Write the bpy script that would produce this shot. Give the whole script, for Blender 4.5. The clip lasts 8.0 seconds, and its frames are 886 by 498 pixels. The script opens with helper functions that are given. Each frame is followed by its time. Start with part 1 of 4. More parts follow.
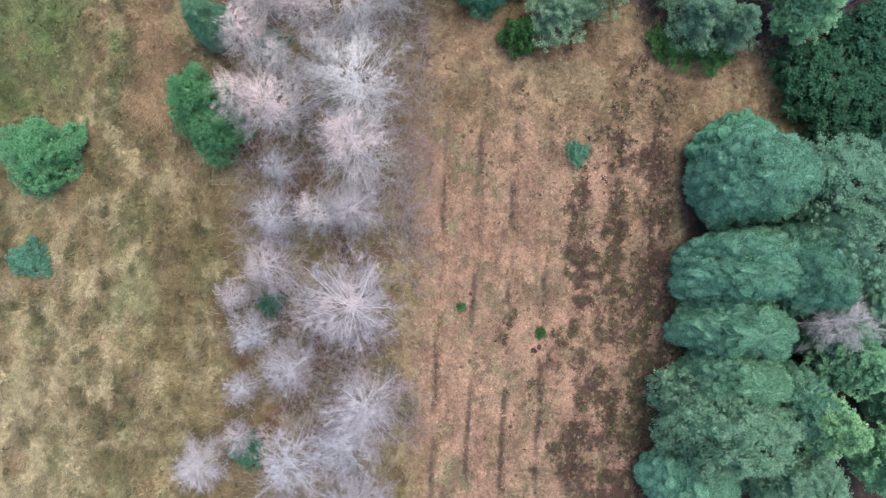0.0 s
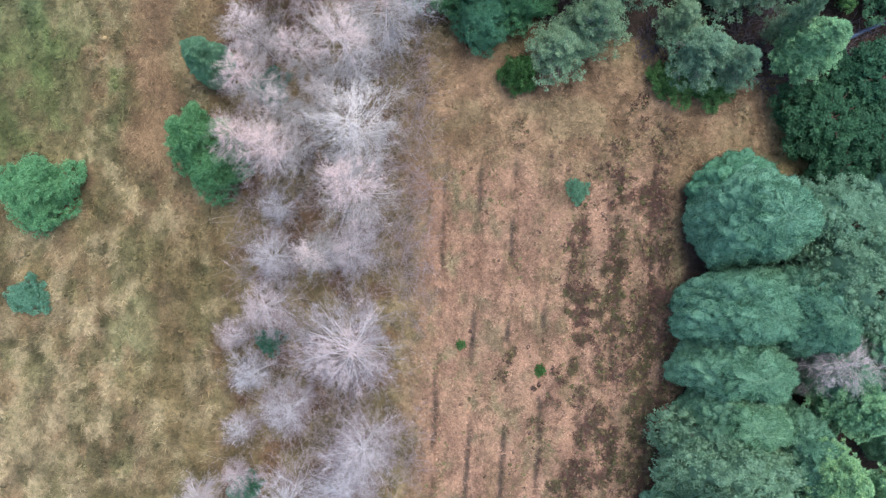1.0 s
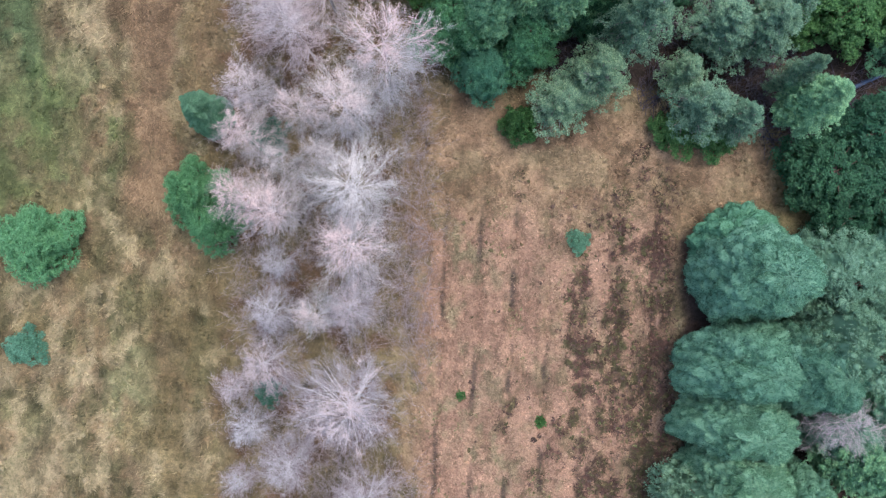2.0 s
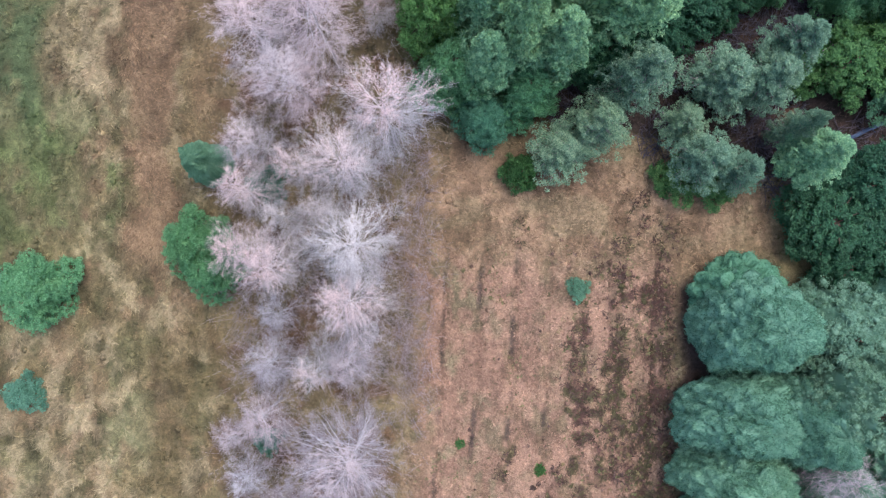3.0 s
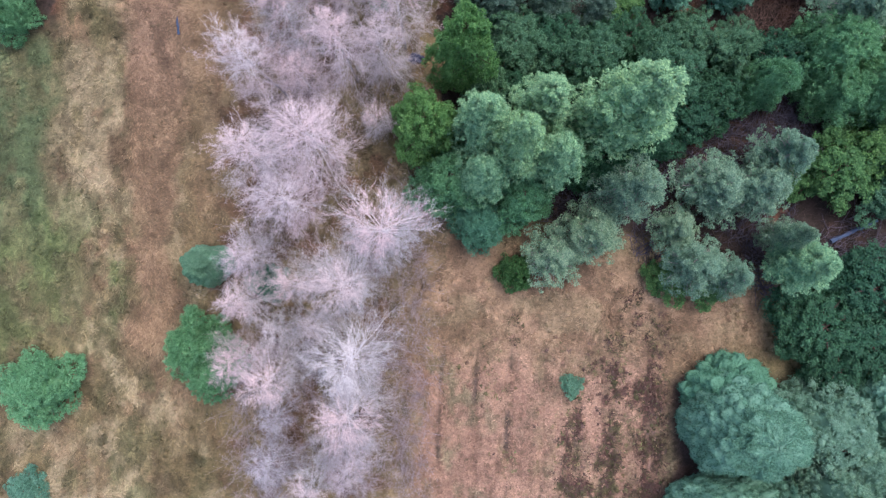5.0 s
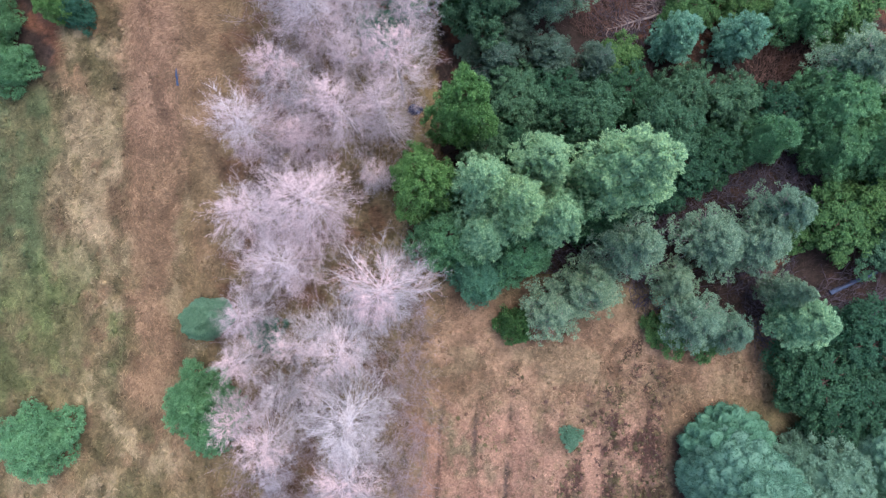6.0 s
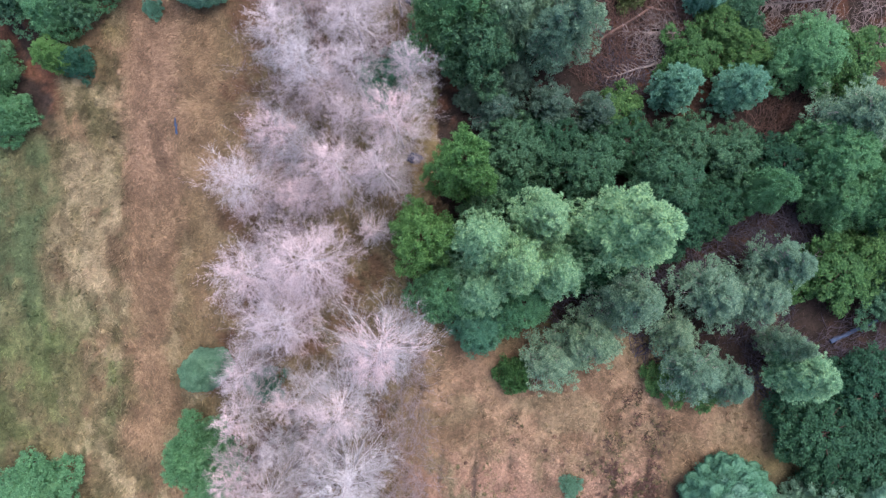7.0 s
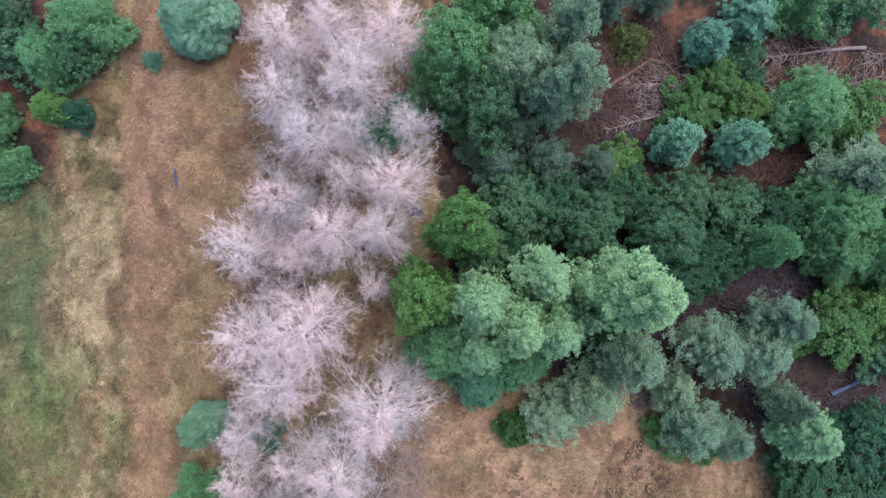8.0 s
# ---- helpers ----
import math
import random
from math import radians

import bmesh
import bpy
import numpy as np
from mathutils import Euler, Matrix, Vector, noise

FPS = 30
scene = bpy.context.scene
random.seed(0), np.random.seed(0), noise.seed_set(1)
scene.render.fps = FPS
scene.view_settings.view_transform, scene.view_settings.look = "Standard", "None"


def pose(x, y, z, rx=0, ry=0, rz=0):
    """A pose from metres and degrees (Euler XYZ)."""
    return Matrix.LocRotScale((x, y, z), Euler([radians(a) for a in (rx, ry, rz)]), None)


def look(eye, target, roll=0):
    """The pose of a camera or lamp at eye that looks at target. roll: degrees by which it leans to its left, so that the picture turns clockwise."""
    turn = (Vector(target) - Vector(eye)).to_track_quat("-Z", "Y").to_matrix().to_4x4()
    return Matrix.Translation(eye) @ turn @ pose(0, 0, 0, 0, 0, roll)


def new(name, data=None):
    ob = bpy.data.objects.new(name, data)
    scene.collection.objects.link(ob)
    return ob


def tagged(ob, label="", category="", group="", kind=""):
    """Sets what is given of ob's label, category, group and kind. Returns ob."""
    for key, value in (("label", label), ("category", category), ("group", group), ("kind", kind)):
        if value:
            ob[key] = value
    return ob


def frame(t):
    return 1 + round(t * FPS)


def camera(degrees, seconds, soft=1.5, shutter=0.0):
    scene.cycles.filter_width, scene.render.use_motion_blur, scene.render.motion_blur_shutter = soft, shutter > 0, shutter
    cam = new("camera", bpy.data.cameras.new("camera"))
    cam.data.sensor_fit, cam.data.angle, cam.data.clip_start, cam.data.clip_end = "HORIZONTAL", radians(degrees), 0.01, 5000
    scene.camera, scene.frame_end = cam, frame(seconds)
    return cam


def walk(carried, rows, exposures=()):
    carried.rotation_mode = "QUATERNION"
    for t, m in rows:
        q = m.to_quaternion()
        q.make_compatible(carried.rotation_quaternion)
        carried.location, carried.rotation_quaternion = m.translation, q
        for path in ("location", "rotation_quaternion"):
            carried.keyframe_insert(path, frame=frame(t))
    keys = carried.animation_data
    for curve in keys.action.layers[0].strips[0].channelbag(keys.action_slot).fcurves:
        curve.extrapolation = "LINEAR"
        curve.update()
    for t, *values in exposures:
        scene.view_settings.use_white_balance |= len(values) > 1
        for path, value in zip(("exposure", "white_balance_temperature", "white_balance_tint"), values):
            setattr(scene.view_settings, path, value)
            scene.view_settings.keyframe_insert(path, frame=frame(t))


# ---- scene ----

# ---- camera: a drone that looks straight down and glides along the tree belt ----
cam = camera(60.1, 8.0, soft=1.38)
PATH = [
    (0.0, -0.003, -0.007, 44.010, -0.086, -0.425),
    (0.5, 0.021, 0.899, 43.958, 0.019, -0.415),
    (1.0, 0.037, 2.034, 43.913, 0.050, -0.370),
    (1.5, 0.035, 3.480, 43.830, 0.033, -0.325),
    (3.0, 0.074, 7.673, 43.606, -0.020, -0.117),
    (3.5, 0.100, 8.971, 43.935, -0.030, -0.050),
    (4.0, 0.195, 10.474, 44.382, 0.042, -0.030),
    (4.5, 0.260, 11.832, 44.424, 0.070, -0.005),
    (6.0, 0.345, 16.211, 44.394, 0.030, -0.010),
    (6.5, 0.362, 17.699, 44.341, 0.030, -0.015),
    (7.0, 0.380, 18.976, 44.330, 0.087, -0.035),
    (7.5, 0.384, 20.520, 44.296, 0.120, -0.030),
    (8.0, 0.375, 21.866, 44.238, 0.225, -0.005),
]
LIGHT = [(0.0, 1.57, 6600, 3), (4.5, 1.60, 6320, 15), (6.0, 1.61, 6400, 17), (8.0, 1.62, 6520, 15)]
walk(cam, [(t, pose(x, y, z, rx, 0, rz)) for t, x, y, z, rx, rz in PATH], LIGHT)

# ---- light: an overcast sky with a wide, weak sun behind it ----
world = bpy.data.worlds.new("overcast")
scene.world = world
world.use_nodes = True
wn = world.node_tree.nodes
sky = wn.new("ShaderNodeTexSky")
sky.sky_type = "NISHITA"
sky.sun_disc = False
sky.sun_elevation = radians(70)
sky.sun_rotation = radians(40)
sky.air_density = 1.0
sky.dust_density = 2.5
sky.ozone_density = 1.0
wn["Background"].inputs["Strength"].default_value = 0.15
world.node_tree.links.new(sky.outputs[0], wn["Background"].inputs["Color"])
sun = new("sun", bpy.data.lights.new("sun", "SUN"))
sun.data.energy = 0.9
sun.data.angle = radians(35)
sun.data.color = (1.0, 0.98, 0.95)
az, el = radians(40), radians(70)
sun.matrix_world = look((math.sin(az) * math.cos(el) * 80, math.cos(az) * math.cos(el) * 80, math.sin(el) * 80), (0, 0, 0))

# ---- materials ----


def shader(name):
    m = bpy.data.materials.new(name)
    m.use_nodes = True
    nt = m.node_tree
    b = nt.nodes["Principled BSDF"]
    return m, nt, b


def tex_noise(nt, vec, scale, detail=4.0, rough=0.6):
    n = nt.nodes.new("ShaderNodeTexNoise")
    n.inputs["Scale"].default_value = scale
    n.inputs["Detail"].default_value = detail
    n.inputs["Roughness"].default_value = rough
    nt.links.new(vec, n.inputs["Vector"])
    return n.outputs["Fac"]


def ramp(nt, fac, stops):
    r = nt.nodes.new("ShaderNodeValToRGB")
    e = r.color_ramp.elements
    while len(e) < len(stops):
        e.new(0.5)
    for el_, (p, c) in zip(e, stops):
        el_.position = p
        el_.color = (*c, 1) if len(c) == 3 else c
    nt.links.new(fac, r.inputs["Fac"])
    return r.outputs["Color"]


def mixc(nt, a, b, fac, mode="MIX"):
    m = nt.nodes.new("ShaderNodeMix")
    m.data_type = "RGBA"
    m.blend_type = mode
    for sock, val in ((m.inputs[0], fac), (m.inputs[6], a), (m.inputs[7], b)):
        if isinstance(val, bpy.types.NodeSocket):
            nt.links.new(val, sock)
        elif isinstance(val, (int, float)):
            sock.default_value = val
        else:
            sock.default_value = (*val, 1)
    return m.outputs[2]


def bump(nt, b, height, strength, dist):
    n = nt.nodes.new("ShaderNodeBump")
    n.inputs["Strength"].default_value = strength
    n.inputs["Distance"].default_value = dist
    nt.links.new(height, n.inputs["Height"])
    nt.links.new(n.outputs["Normal"], b.inputs["Normal"])


def coords(nt, kind="Object"):
    return nt.nodes.new("ShaderNodeTexCoord").outputs[kind]


def world_pos(nt):
    return nt.nodes.new("ShaderNodeNewGeometry").outputs["Position"]


def island(nt):
    return nt.nodes.new("ShaderNodeNewGeometry").outputs["Random Per Island"]


def grey(v):
    return (v, v, v)


def cover_material(name, fine, relief):
    """Ground cover and grass: the plant cover's own colour, broken up by fine grain."""
    m, nt, b = shader(name)
    a = nt.nodes.new("ShaderNodeAttribute")
    a.attribute_name = "cover"
    p = world_pos(nt)
    n1 = tex_noise(nt, p, fine, 5, 0.7)
    n2 = tex_noise(nt, p, fine * 0.23, 4, 0.65)
    c = mixc(nt, a.outputs["Color"], ramp(nt, n1, [(0.3, (0.55, 0.56, 0.54)), (0.5, grey(0.97)), (0.7, (1.45, 1.42, 1.39))]), 1.0, "MULTIPLY")
    c = mixc(nt, c, ramp(nt, n2, [(0.33, (0.62, 0.67, 0.6)), (0.5, grey(1.0)), (0.68, (1.33, 1.28, 1.24))]), 1.0, "MULTIPLY")
    nt.links.new(c, b.inputs["Base Color"])
    b.inputs["Roughness"].default_value = 0.95
    b.inputs["Specular IOR Level"].default_value = 0.15
    bump(nt, b, n1, 0.8, relief)
    return m


def blade_material(name):
    m, nt, b = shader(name)
    a = nt.nodes.new("ShaderNodeAttribute")
    a.attribute_name = "cover"
    c = mixc(nt, a.outputs["Color"], ramp(nt, island(nt), [(0.0, (0.62, 0.63, 0.61)), (0.6, grey(1.0)), (1.0, (1.32, 1.3, 1.27))]), 1.0, "MULTIPLY")
    nt.links.new(c, b.inputs["Base Color"])
    b.inputs["Roughness"].default_value = 0.85
    b.inputs["Specular IOR Level"].default_value = 0.2
    return m


def foliage_material(name, dark, mid, light, through_light=0.42, vary=0.0):
    """Leaves or needles: each leaf its own tint, each tree its own hue, some light passing through."""
    m, nt, b = shader(name)
    info = nt.nodes.new("ShaderNodeObjectInfo")
    c = ramp(nt, island(nt), [(0.0, dark), (0.45, mid), (1.0, light)])
    patch = tex_noise(nt, world_pos(nt), 1.1, 3, 0.6)
    c = mixc(nt, c, ramp(nt, patch, [(0.3, (0.8, 0.85, 0.8)), (0.7, (1.2, 1.17, 1.15))]), 1.0, "MULTIPLY")
    c = mixc(nt, c, ramp(nt, info.outputs["Random"], [(0.0, (0.84, 0.92, 0.96)), (0.5, grey(1.0)), (1.0, (1.13 + 0.1 * vary, 1.07, 1.0 - 0.05 * vary))]), 1.0, "MULTIPLY")
    nt.links.new(c, b.inputs["Base Color"])
    b.inputs["Roughness"].default_value = 0.6
    b.inputs["Specular IOR Level"].default_value = 0.3
    tr = nt.nodes.new("ShaderNodeBsdfTranslucent")
    nt.links.new(c, tr.inputs["Color"])
    mx = nt.nodes.new("ShaderNodeMixShader")
    mx.inputs[0].default_value = through_light
    nt.links.new(b.outputs[0], mx.inputs[1])
    nt.links.new(tr.outputs[0], mx.inputs[2])
    nt.links.new(mx.outputs[0], nt.nodes["Material Output"].inputs["Surface"])
    return m


def bark_material(name, a, b_, hue_a=(0.95, 0.97, 1.0), hue_b=(1.05, 1.0, 1.0), scale=6.0):
    m, nt, b = shader(name)
    info = nt.nodes.new("ShaderNodeObjectInfo")
    n = tex_noise(nt, world_pos(nt), scale, 5, 0.65)
    c = ramp(nt, n, [(0.3, a), (0.7, b_)])
    c = mixc(nt, c, ramp(nt, island(nt), [(0.0, grey(0.75)), (1.0, grey(1.2))]), 1.0, "MULTIPLY")
    c = mixc(nt, c, ramp(nt, info.outputs["Random"], [(0.0, hue_a), (1.0, hue_b)]), 1.0, "MULTIPLY")
    nt.links.new(c, b.inputs["Base Color"])
    b.inputs["Roughness"].default_value = 0.9
    b.inputs["Specular IOR Level"].default_value = 0.2
    bump(nt, b, n, 0.4, 0.01)
    return m


M_GROUND = cover_material("heath_ground", 15.0, 0.05)
M_BLADE = blade_material("grass_blades")
M_PALE_BARK = bark_material("lichen_grey_bark", (0.55, 0.495, 0.485), (0.78, 0.71, 0.695))
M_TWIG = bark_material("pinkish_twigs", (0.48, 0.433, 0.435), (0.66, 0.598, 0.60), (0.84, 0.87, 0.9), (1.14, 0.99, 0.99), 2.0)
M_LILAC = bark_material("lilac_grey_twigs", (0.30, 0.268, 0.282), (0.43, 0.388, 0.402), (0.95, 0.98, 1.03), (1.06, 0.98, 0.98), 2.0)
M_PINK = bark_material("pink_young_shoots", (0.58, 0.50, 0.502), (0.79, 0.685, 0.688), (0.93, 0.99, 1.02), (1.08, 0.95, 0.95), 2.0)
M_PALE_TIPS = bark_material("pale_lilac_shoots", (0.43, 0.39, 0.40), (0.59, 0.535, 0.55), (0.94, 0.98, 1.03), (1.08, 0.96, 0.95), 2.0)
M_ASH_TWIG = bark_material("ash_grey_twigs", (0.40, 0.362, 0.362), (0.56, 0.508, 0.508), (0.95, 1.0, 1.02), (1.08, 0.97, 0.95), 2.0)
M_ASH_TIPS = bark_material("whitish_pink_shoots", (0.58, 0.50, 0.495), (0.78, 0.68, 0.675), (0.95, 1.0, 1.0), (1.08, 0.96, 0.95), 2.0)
M_LIMB_GREY = bark_material("pale_grey_limbs", (0.47, 0.44, 0.45), (0.68, 0.64, 0.645))
M_GREY_BARK = bark_material("grey_stem_bark", (0.2, 0.175, 0.17), (0.36, 0.32, 0.31))
M_DARK_BARK = bark_material("brown_bark", (0.07, 0.05, 0.04), (0.16, 0.11, 0.085))
M_DEAD_WOOD = bark_material("dead_grey_wood", (0.15, 0.12, 0.115), (0.29, 0.235, 0.22))
M_RED_WOOD = bark_material("red_brown_brash", (0.065, 0.038, 0.03), (0.155, 0.095, 0.078))
M_BLUE_LOG = bark_material("blue_grey_wood", (0.03, 0.048, 0.088), (0.055, 0.084, 0.145))
M_TEAL = foliage_material("teal_pine_needles", (0.070, 0.172, 0.118), (0.118, 0.262, 0.18), (0.19, 0.362, 0.258))
M_DEEP = foliage_material("deep_teal_needles", (0.042, 0.14, 0.094), (0.068, 0.205, 0.138), (0.105, 0.27, 0.182))
M_SILVER = foliage_material("silver_green_leaves", (0.112, 0.205, 0.136), (0.158, 0.28, 0.188), (0.222, 0.352, 0.246))
M_LIGHT = foliage_material("light_green_needles", (0.112, 0.235, 0.138), (0.19, 0.372, 0.21), (0.315, 0.50, 0.265))
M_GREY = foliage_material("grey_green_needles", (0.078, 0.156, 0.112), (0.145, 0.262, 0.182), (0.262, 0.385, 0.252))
# low pines' needles: a darker copy of M_GREY, their shade put into the colour
M_DIM = foliage_material("shade_dimmed_needles", (0.046, 0.098, 0.076), (0.082, 0.158, 0.122), (0.15, 0.24, 0.186))
M_SOFT = foliage_material("soft_green_leaves", (0.070, 0.185, 0.092), (0.118, 0.292, 0.144), (0.188, 0.392, 0.198))
M_GREEN = foliage_material("mid_green_leaves", (0.036, 0.10, 0.056), (0.066, 0.168, 0.095), (0.118, 0.25, 0.138), vary=1.0)
M_DARK = foliage_material("dark_green_leaves", (0.018, 0.063, 0.035), (0.031, 0.107, 0.058), (0.055, 0.158, 0.085))
M_BRIGHT = foliage_material("bright_green_leaves", (0.035, 0.1, 0.033), (0.065, 0.165, 0.055), (0.12, 0.25, 0.085))
M_LIME = foliage_material("fresh_green_leaves", (0.06, 0.16, 0.05), (0.11, 0.255, 0.085), (0.17, 0.34, 0.12))
M_BLUE = foliage_material("blue_spruce_needles", (0.06, 0.175, 0.128), (0.105, 0.28, 0.205), (0.2, 0.41, 0.315))
M_OLIVE = foliage_material("olive_scrub", (0.05, 0.08, 0.034), (0.095, 0.135, 0.058), (0.155, 0.19, 0.085))
M_BLUE_LUMP, _nt, _b = shader("dark_blue_lump")
_n = tex_noise(_nt, coords(_nt), 5, 4, 0.6)
_nt.links.new(ramp(_nt, _n, [(0.3, (0.004, 0.008, 0.035)), (0.7, (0.012, 0.025, 0.085))]), _b.inputs["Base Color"])
_b.inputs["Roughness"].default_value = 0.4

# ---- mesh tools ----


def mesh_of(name, verts, faces, mat, colours=None, smooth=False):
    """A mesh from arrays; all faces have the same number of corners."""
    me = bpy.data.meshes.new(name)
    verts = np.ascontiguousarray(verts, dtype=np.float32)
    faces = np.ascontiguousarray(faces, dtype=np.int32)
    k = faces.shape[1]
    me.vertices.add(len(verts))
    me.vertices.foreach_set("co", verts.ravel())
    me.loops.add(faces.size)
    me.loops.foreach_set("vertex_index", faces.ravel())
    me.polygons.add(len(faces))
    me.polygons.foreach_set("loop_start", np.arange(0, faces.size, k, dtype=np.int32))
    if colours is not None:
        ca = me.color_attributes.new("cover", "FLOAT_COLOR", "POINT")
        rgba = np.ones((len(verts), 4), np.float32)
        rgba[:, :3] = colours
        ca.data.foreach_set("color", rgba.ravel())
    me.update(calc_edges=True)
    me.materials.append(mat)
    if smooth:
        me.polygons.foreach_set("use_smooth", np.ones(len(faces), bool))
    return me


def part(name, me, parent, label=""):
    ob = new(name, me)
    ob.parent = parent
    return tagged(ob, label)


def unit(v):
    return v / np.maximum(np.linalg.norm(v, axis=-1, keepdims=True), 1e-9)


def rods(p0, p1, r0, r1, sides=3):
    """Tapered rods between pairs of points, as quads."""
    n = len(p0)
    d = unit(p1 - p0)
    ref = np.where(np.abs(d[:, 2:3]) > 0.9, np.array([[1.0, 0, 0]]), np.array([[0, 0, 1.0]]))
    u = unit(np.cross(d, ref))
    w = np.cross(d, u)
    ang = np.arange(sides) * 2 * np.pi / sides
    ring = np.cos(ang)[None, :, None] * u[:, None] + np.sin(ang)[None, :, None] * w[:, None]
    v = np.concatenate([p0[:, None] + ring * np.reshape(r0, (-1, 1, 1)), p1[:, None] + ring * np.reshape(r1, (-1, 1, 1))], 1).reshape(-1, 3)
    i = np.arange(sides)
    q = np.stack([i, (i + 1) % sides, (i + 1) % sides + sides, i + sides], 1)
    f = (np.arange(n)[:, None, None] * 2 * sides + q[None]).reshape(-1, 4)
    return v, f


def joined(pieces):
    """Several vertex and face lists as one; quads are split where triangles are among them."""
    if len({np.asarray(f).shape[1] for _, f in pieces}) > 1:
        pieces = [(v, f if f.shape[1] == 3 else np.concatenate([f[:, [0, 1, 2]], f[:, [0, 2, 3]]], 0)) for v, f in pieces]
    vs, fs, o = [], [], 0
    for v, f in pieces:
        vs.append(v)
        fs.append(np.asarray(f) + o)
        o += len(v)
    return np.concatenate(vs), np.concatenate(fs)


def leaves(pos, axis, normal, length, width, rng):
    """Leaf-shaped quads, each with a slight fold."""
    n = len(pos)
    axis = unit(axis)
    side = unit(np.cross(axis, normal))
    nn = np.cross(side, axis)
    L = length * rng.uniform(0.7, 1.3, (n, 1))
    W = width * rng.uniform(0.7, 1.3, (n, 1))
    base = pos - axis * L * 0.3
    tip = pos + axis * L * 0.7 - nn * L * 0.12
    a = pos + side * W * 0.5 + nn * L * 0.06
    b = pos - side * W * 0.5 + nn * L * 0.06
    v = np.stack([base, a, tip, b], 1).reshape(-1, 3)
    f = np.arange(4 * n).reshape(-1, 4)
    return v, f


def blob():
    """A small faceted ball, for the dense heart of a leafy clump."""
    bm = bmesh.new()
    bmesh.ops.create_icosphere(bm, subdivisions=1, radius=1)
    v = np.array([x.co[:] for x in bm.verts])
    f = np.array([[x.index for x in y.verts] for y in bm.faces])
    bm.free()
    return v, np.concatenate([f, f[:, 2:]], 1)[:, :3]


BALL_V, BALL_F = blob()



# ---- value noise for the ground cover ----
TABLE = np.random.default_rng(7).random((256, 256))


def vnoise(x, y, seed=0):
    x = x + seed * 17.31
    y = y + seed * 9.77
    xi, yi = np.floor(x).astype(int), np.floor(y).astype(int)
    fx, fy = x - xi, y - yi
    fx, fy = fx * fx * (3 - 2 * fx), fy * fy * (3 - 2 * fy)
    g = lambda a, b: TABLE[a % 256, b % 256]
    return (g(xi, yi) * (1 - fx) + g(xi + 1, yi) * fx) * (1 - fy) + (g(xi, yi + 1) * (1 - fx) + g(xi + 1, yi + 1) * fx) * fy


def fbm(x, y, seed=0, octaves=4):
    total, amp, s = 0, 0.5, 0
    for k in range(octaves):
        total = total + amp * vnoise(x * 2**k, y * 2**k, seed + 3 * k)
        s += amp
        amp *= 0.55
    return total / s


def step(e0, e1, x):
    t = np.clip((x - e0) / (e1 - e0), 0, 1)
    return t * t * (3 - 2 * t)


def band(x, a, b, soft):
    return step(a - soft, a + soft, x) * (1 - step(b - soft, b + soft, x))


def spot(x, y, cx, cy, rx, ry, soft=0.5):
    d = np.sqrt(((x - cx) / rx) ** 2 + ((y - cy) / ry) ** 2)
    return 1 - step(1 - soft, 1 + soft, d)


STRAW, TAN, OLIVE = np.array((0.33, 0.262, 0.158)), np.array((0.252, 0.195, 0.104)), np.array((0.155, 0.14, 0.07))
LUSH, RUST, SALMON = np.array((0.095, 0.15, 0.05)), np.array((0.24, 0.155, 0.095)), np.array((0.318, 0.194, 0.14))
# the soil tone is near black: it also carries the shade under the wood
LITTER, SHADED_SOIL = np.array((0.15, 0.072, 0.047)), np.array((0.042, 0.033, 0.03))


def rows_at(x, y):
    """Distance in metres from the nearest old plough furrow; they run two metres apart."""
    s = x - 0.055 * y + 0.1 + 0.16 * (vnoise(x * 0.05, y * 0.35, 4) - 0.5)
    return np.abs((s + 1.0) % 2.0 - 1.0)


def in_field(x, y):
    return step(-3.0, -0.6, x + 0.8 * (fbm(x * 0.4, y * 0.4, 2) - 0.5)) * (1 - step(12.6, 13.6, x)) * (1 - step(5.5, 9.5, y + 3 * (fbm(x * 0.3, y * 0.3, 5) - 0.5)))


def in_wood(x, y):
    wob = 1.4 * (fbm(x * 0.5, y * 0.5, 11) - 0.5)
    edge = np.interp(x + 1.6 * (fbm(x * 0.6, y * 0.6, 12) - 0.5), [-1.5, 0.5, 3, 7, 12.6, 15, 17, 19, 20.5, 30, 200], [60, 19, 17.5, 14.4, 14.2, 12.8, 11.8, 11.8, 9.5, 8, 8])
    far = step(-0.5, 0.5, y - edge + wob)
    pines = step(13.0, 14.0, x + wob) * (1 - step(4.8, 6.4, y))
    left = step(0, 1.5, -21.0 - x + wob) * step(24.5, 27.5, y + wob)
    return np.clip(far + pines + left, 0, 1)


def heather_at(x, y):
    n = 0.5 + 0.85 * (fbm(x * 0.6, y * 0.3, 21) - 0.5) + 0.75 * (fbm(x * 1.0, y * 0.75, 22, 3) - 0.5)
    ridge = 0.06 * np.cos((x - 0.055 * y + 0.1) * np.pi)
    lean = np.interp(x, [2, 5.5, 7.5, 9.5, 11.5, 14], [-0.4, -0.2, -0.08, 0.02, 0.2, 0.3]) + 0.17 * step(-0.5, -2.5, y) * step(5.0, 7.0, x) - 0.1 * step(3, 7, y)
    gaps = 0.2 + 0.8 * step(0.40, 0.5, fbm(x * 1.9, y * 1.5, 23, 3))
    return gaps * step(0.49, 0.61, n + ridge + lean) * in_field(x, y - 3.0) * step(1.5, 4.5, x)


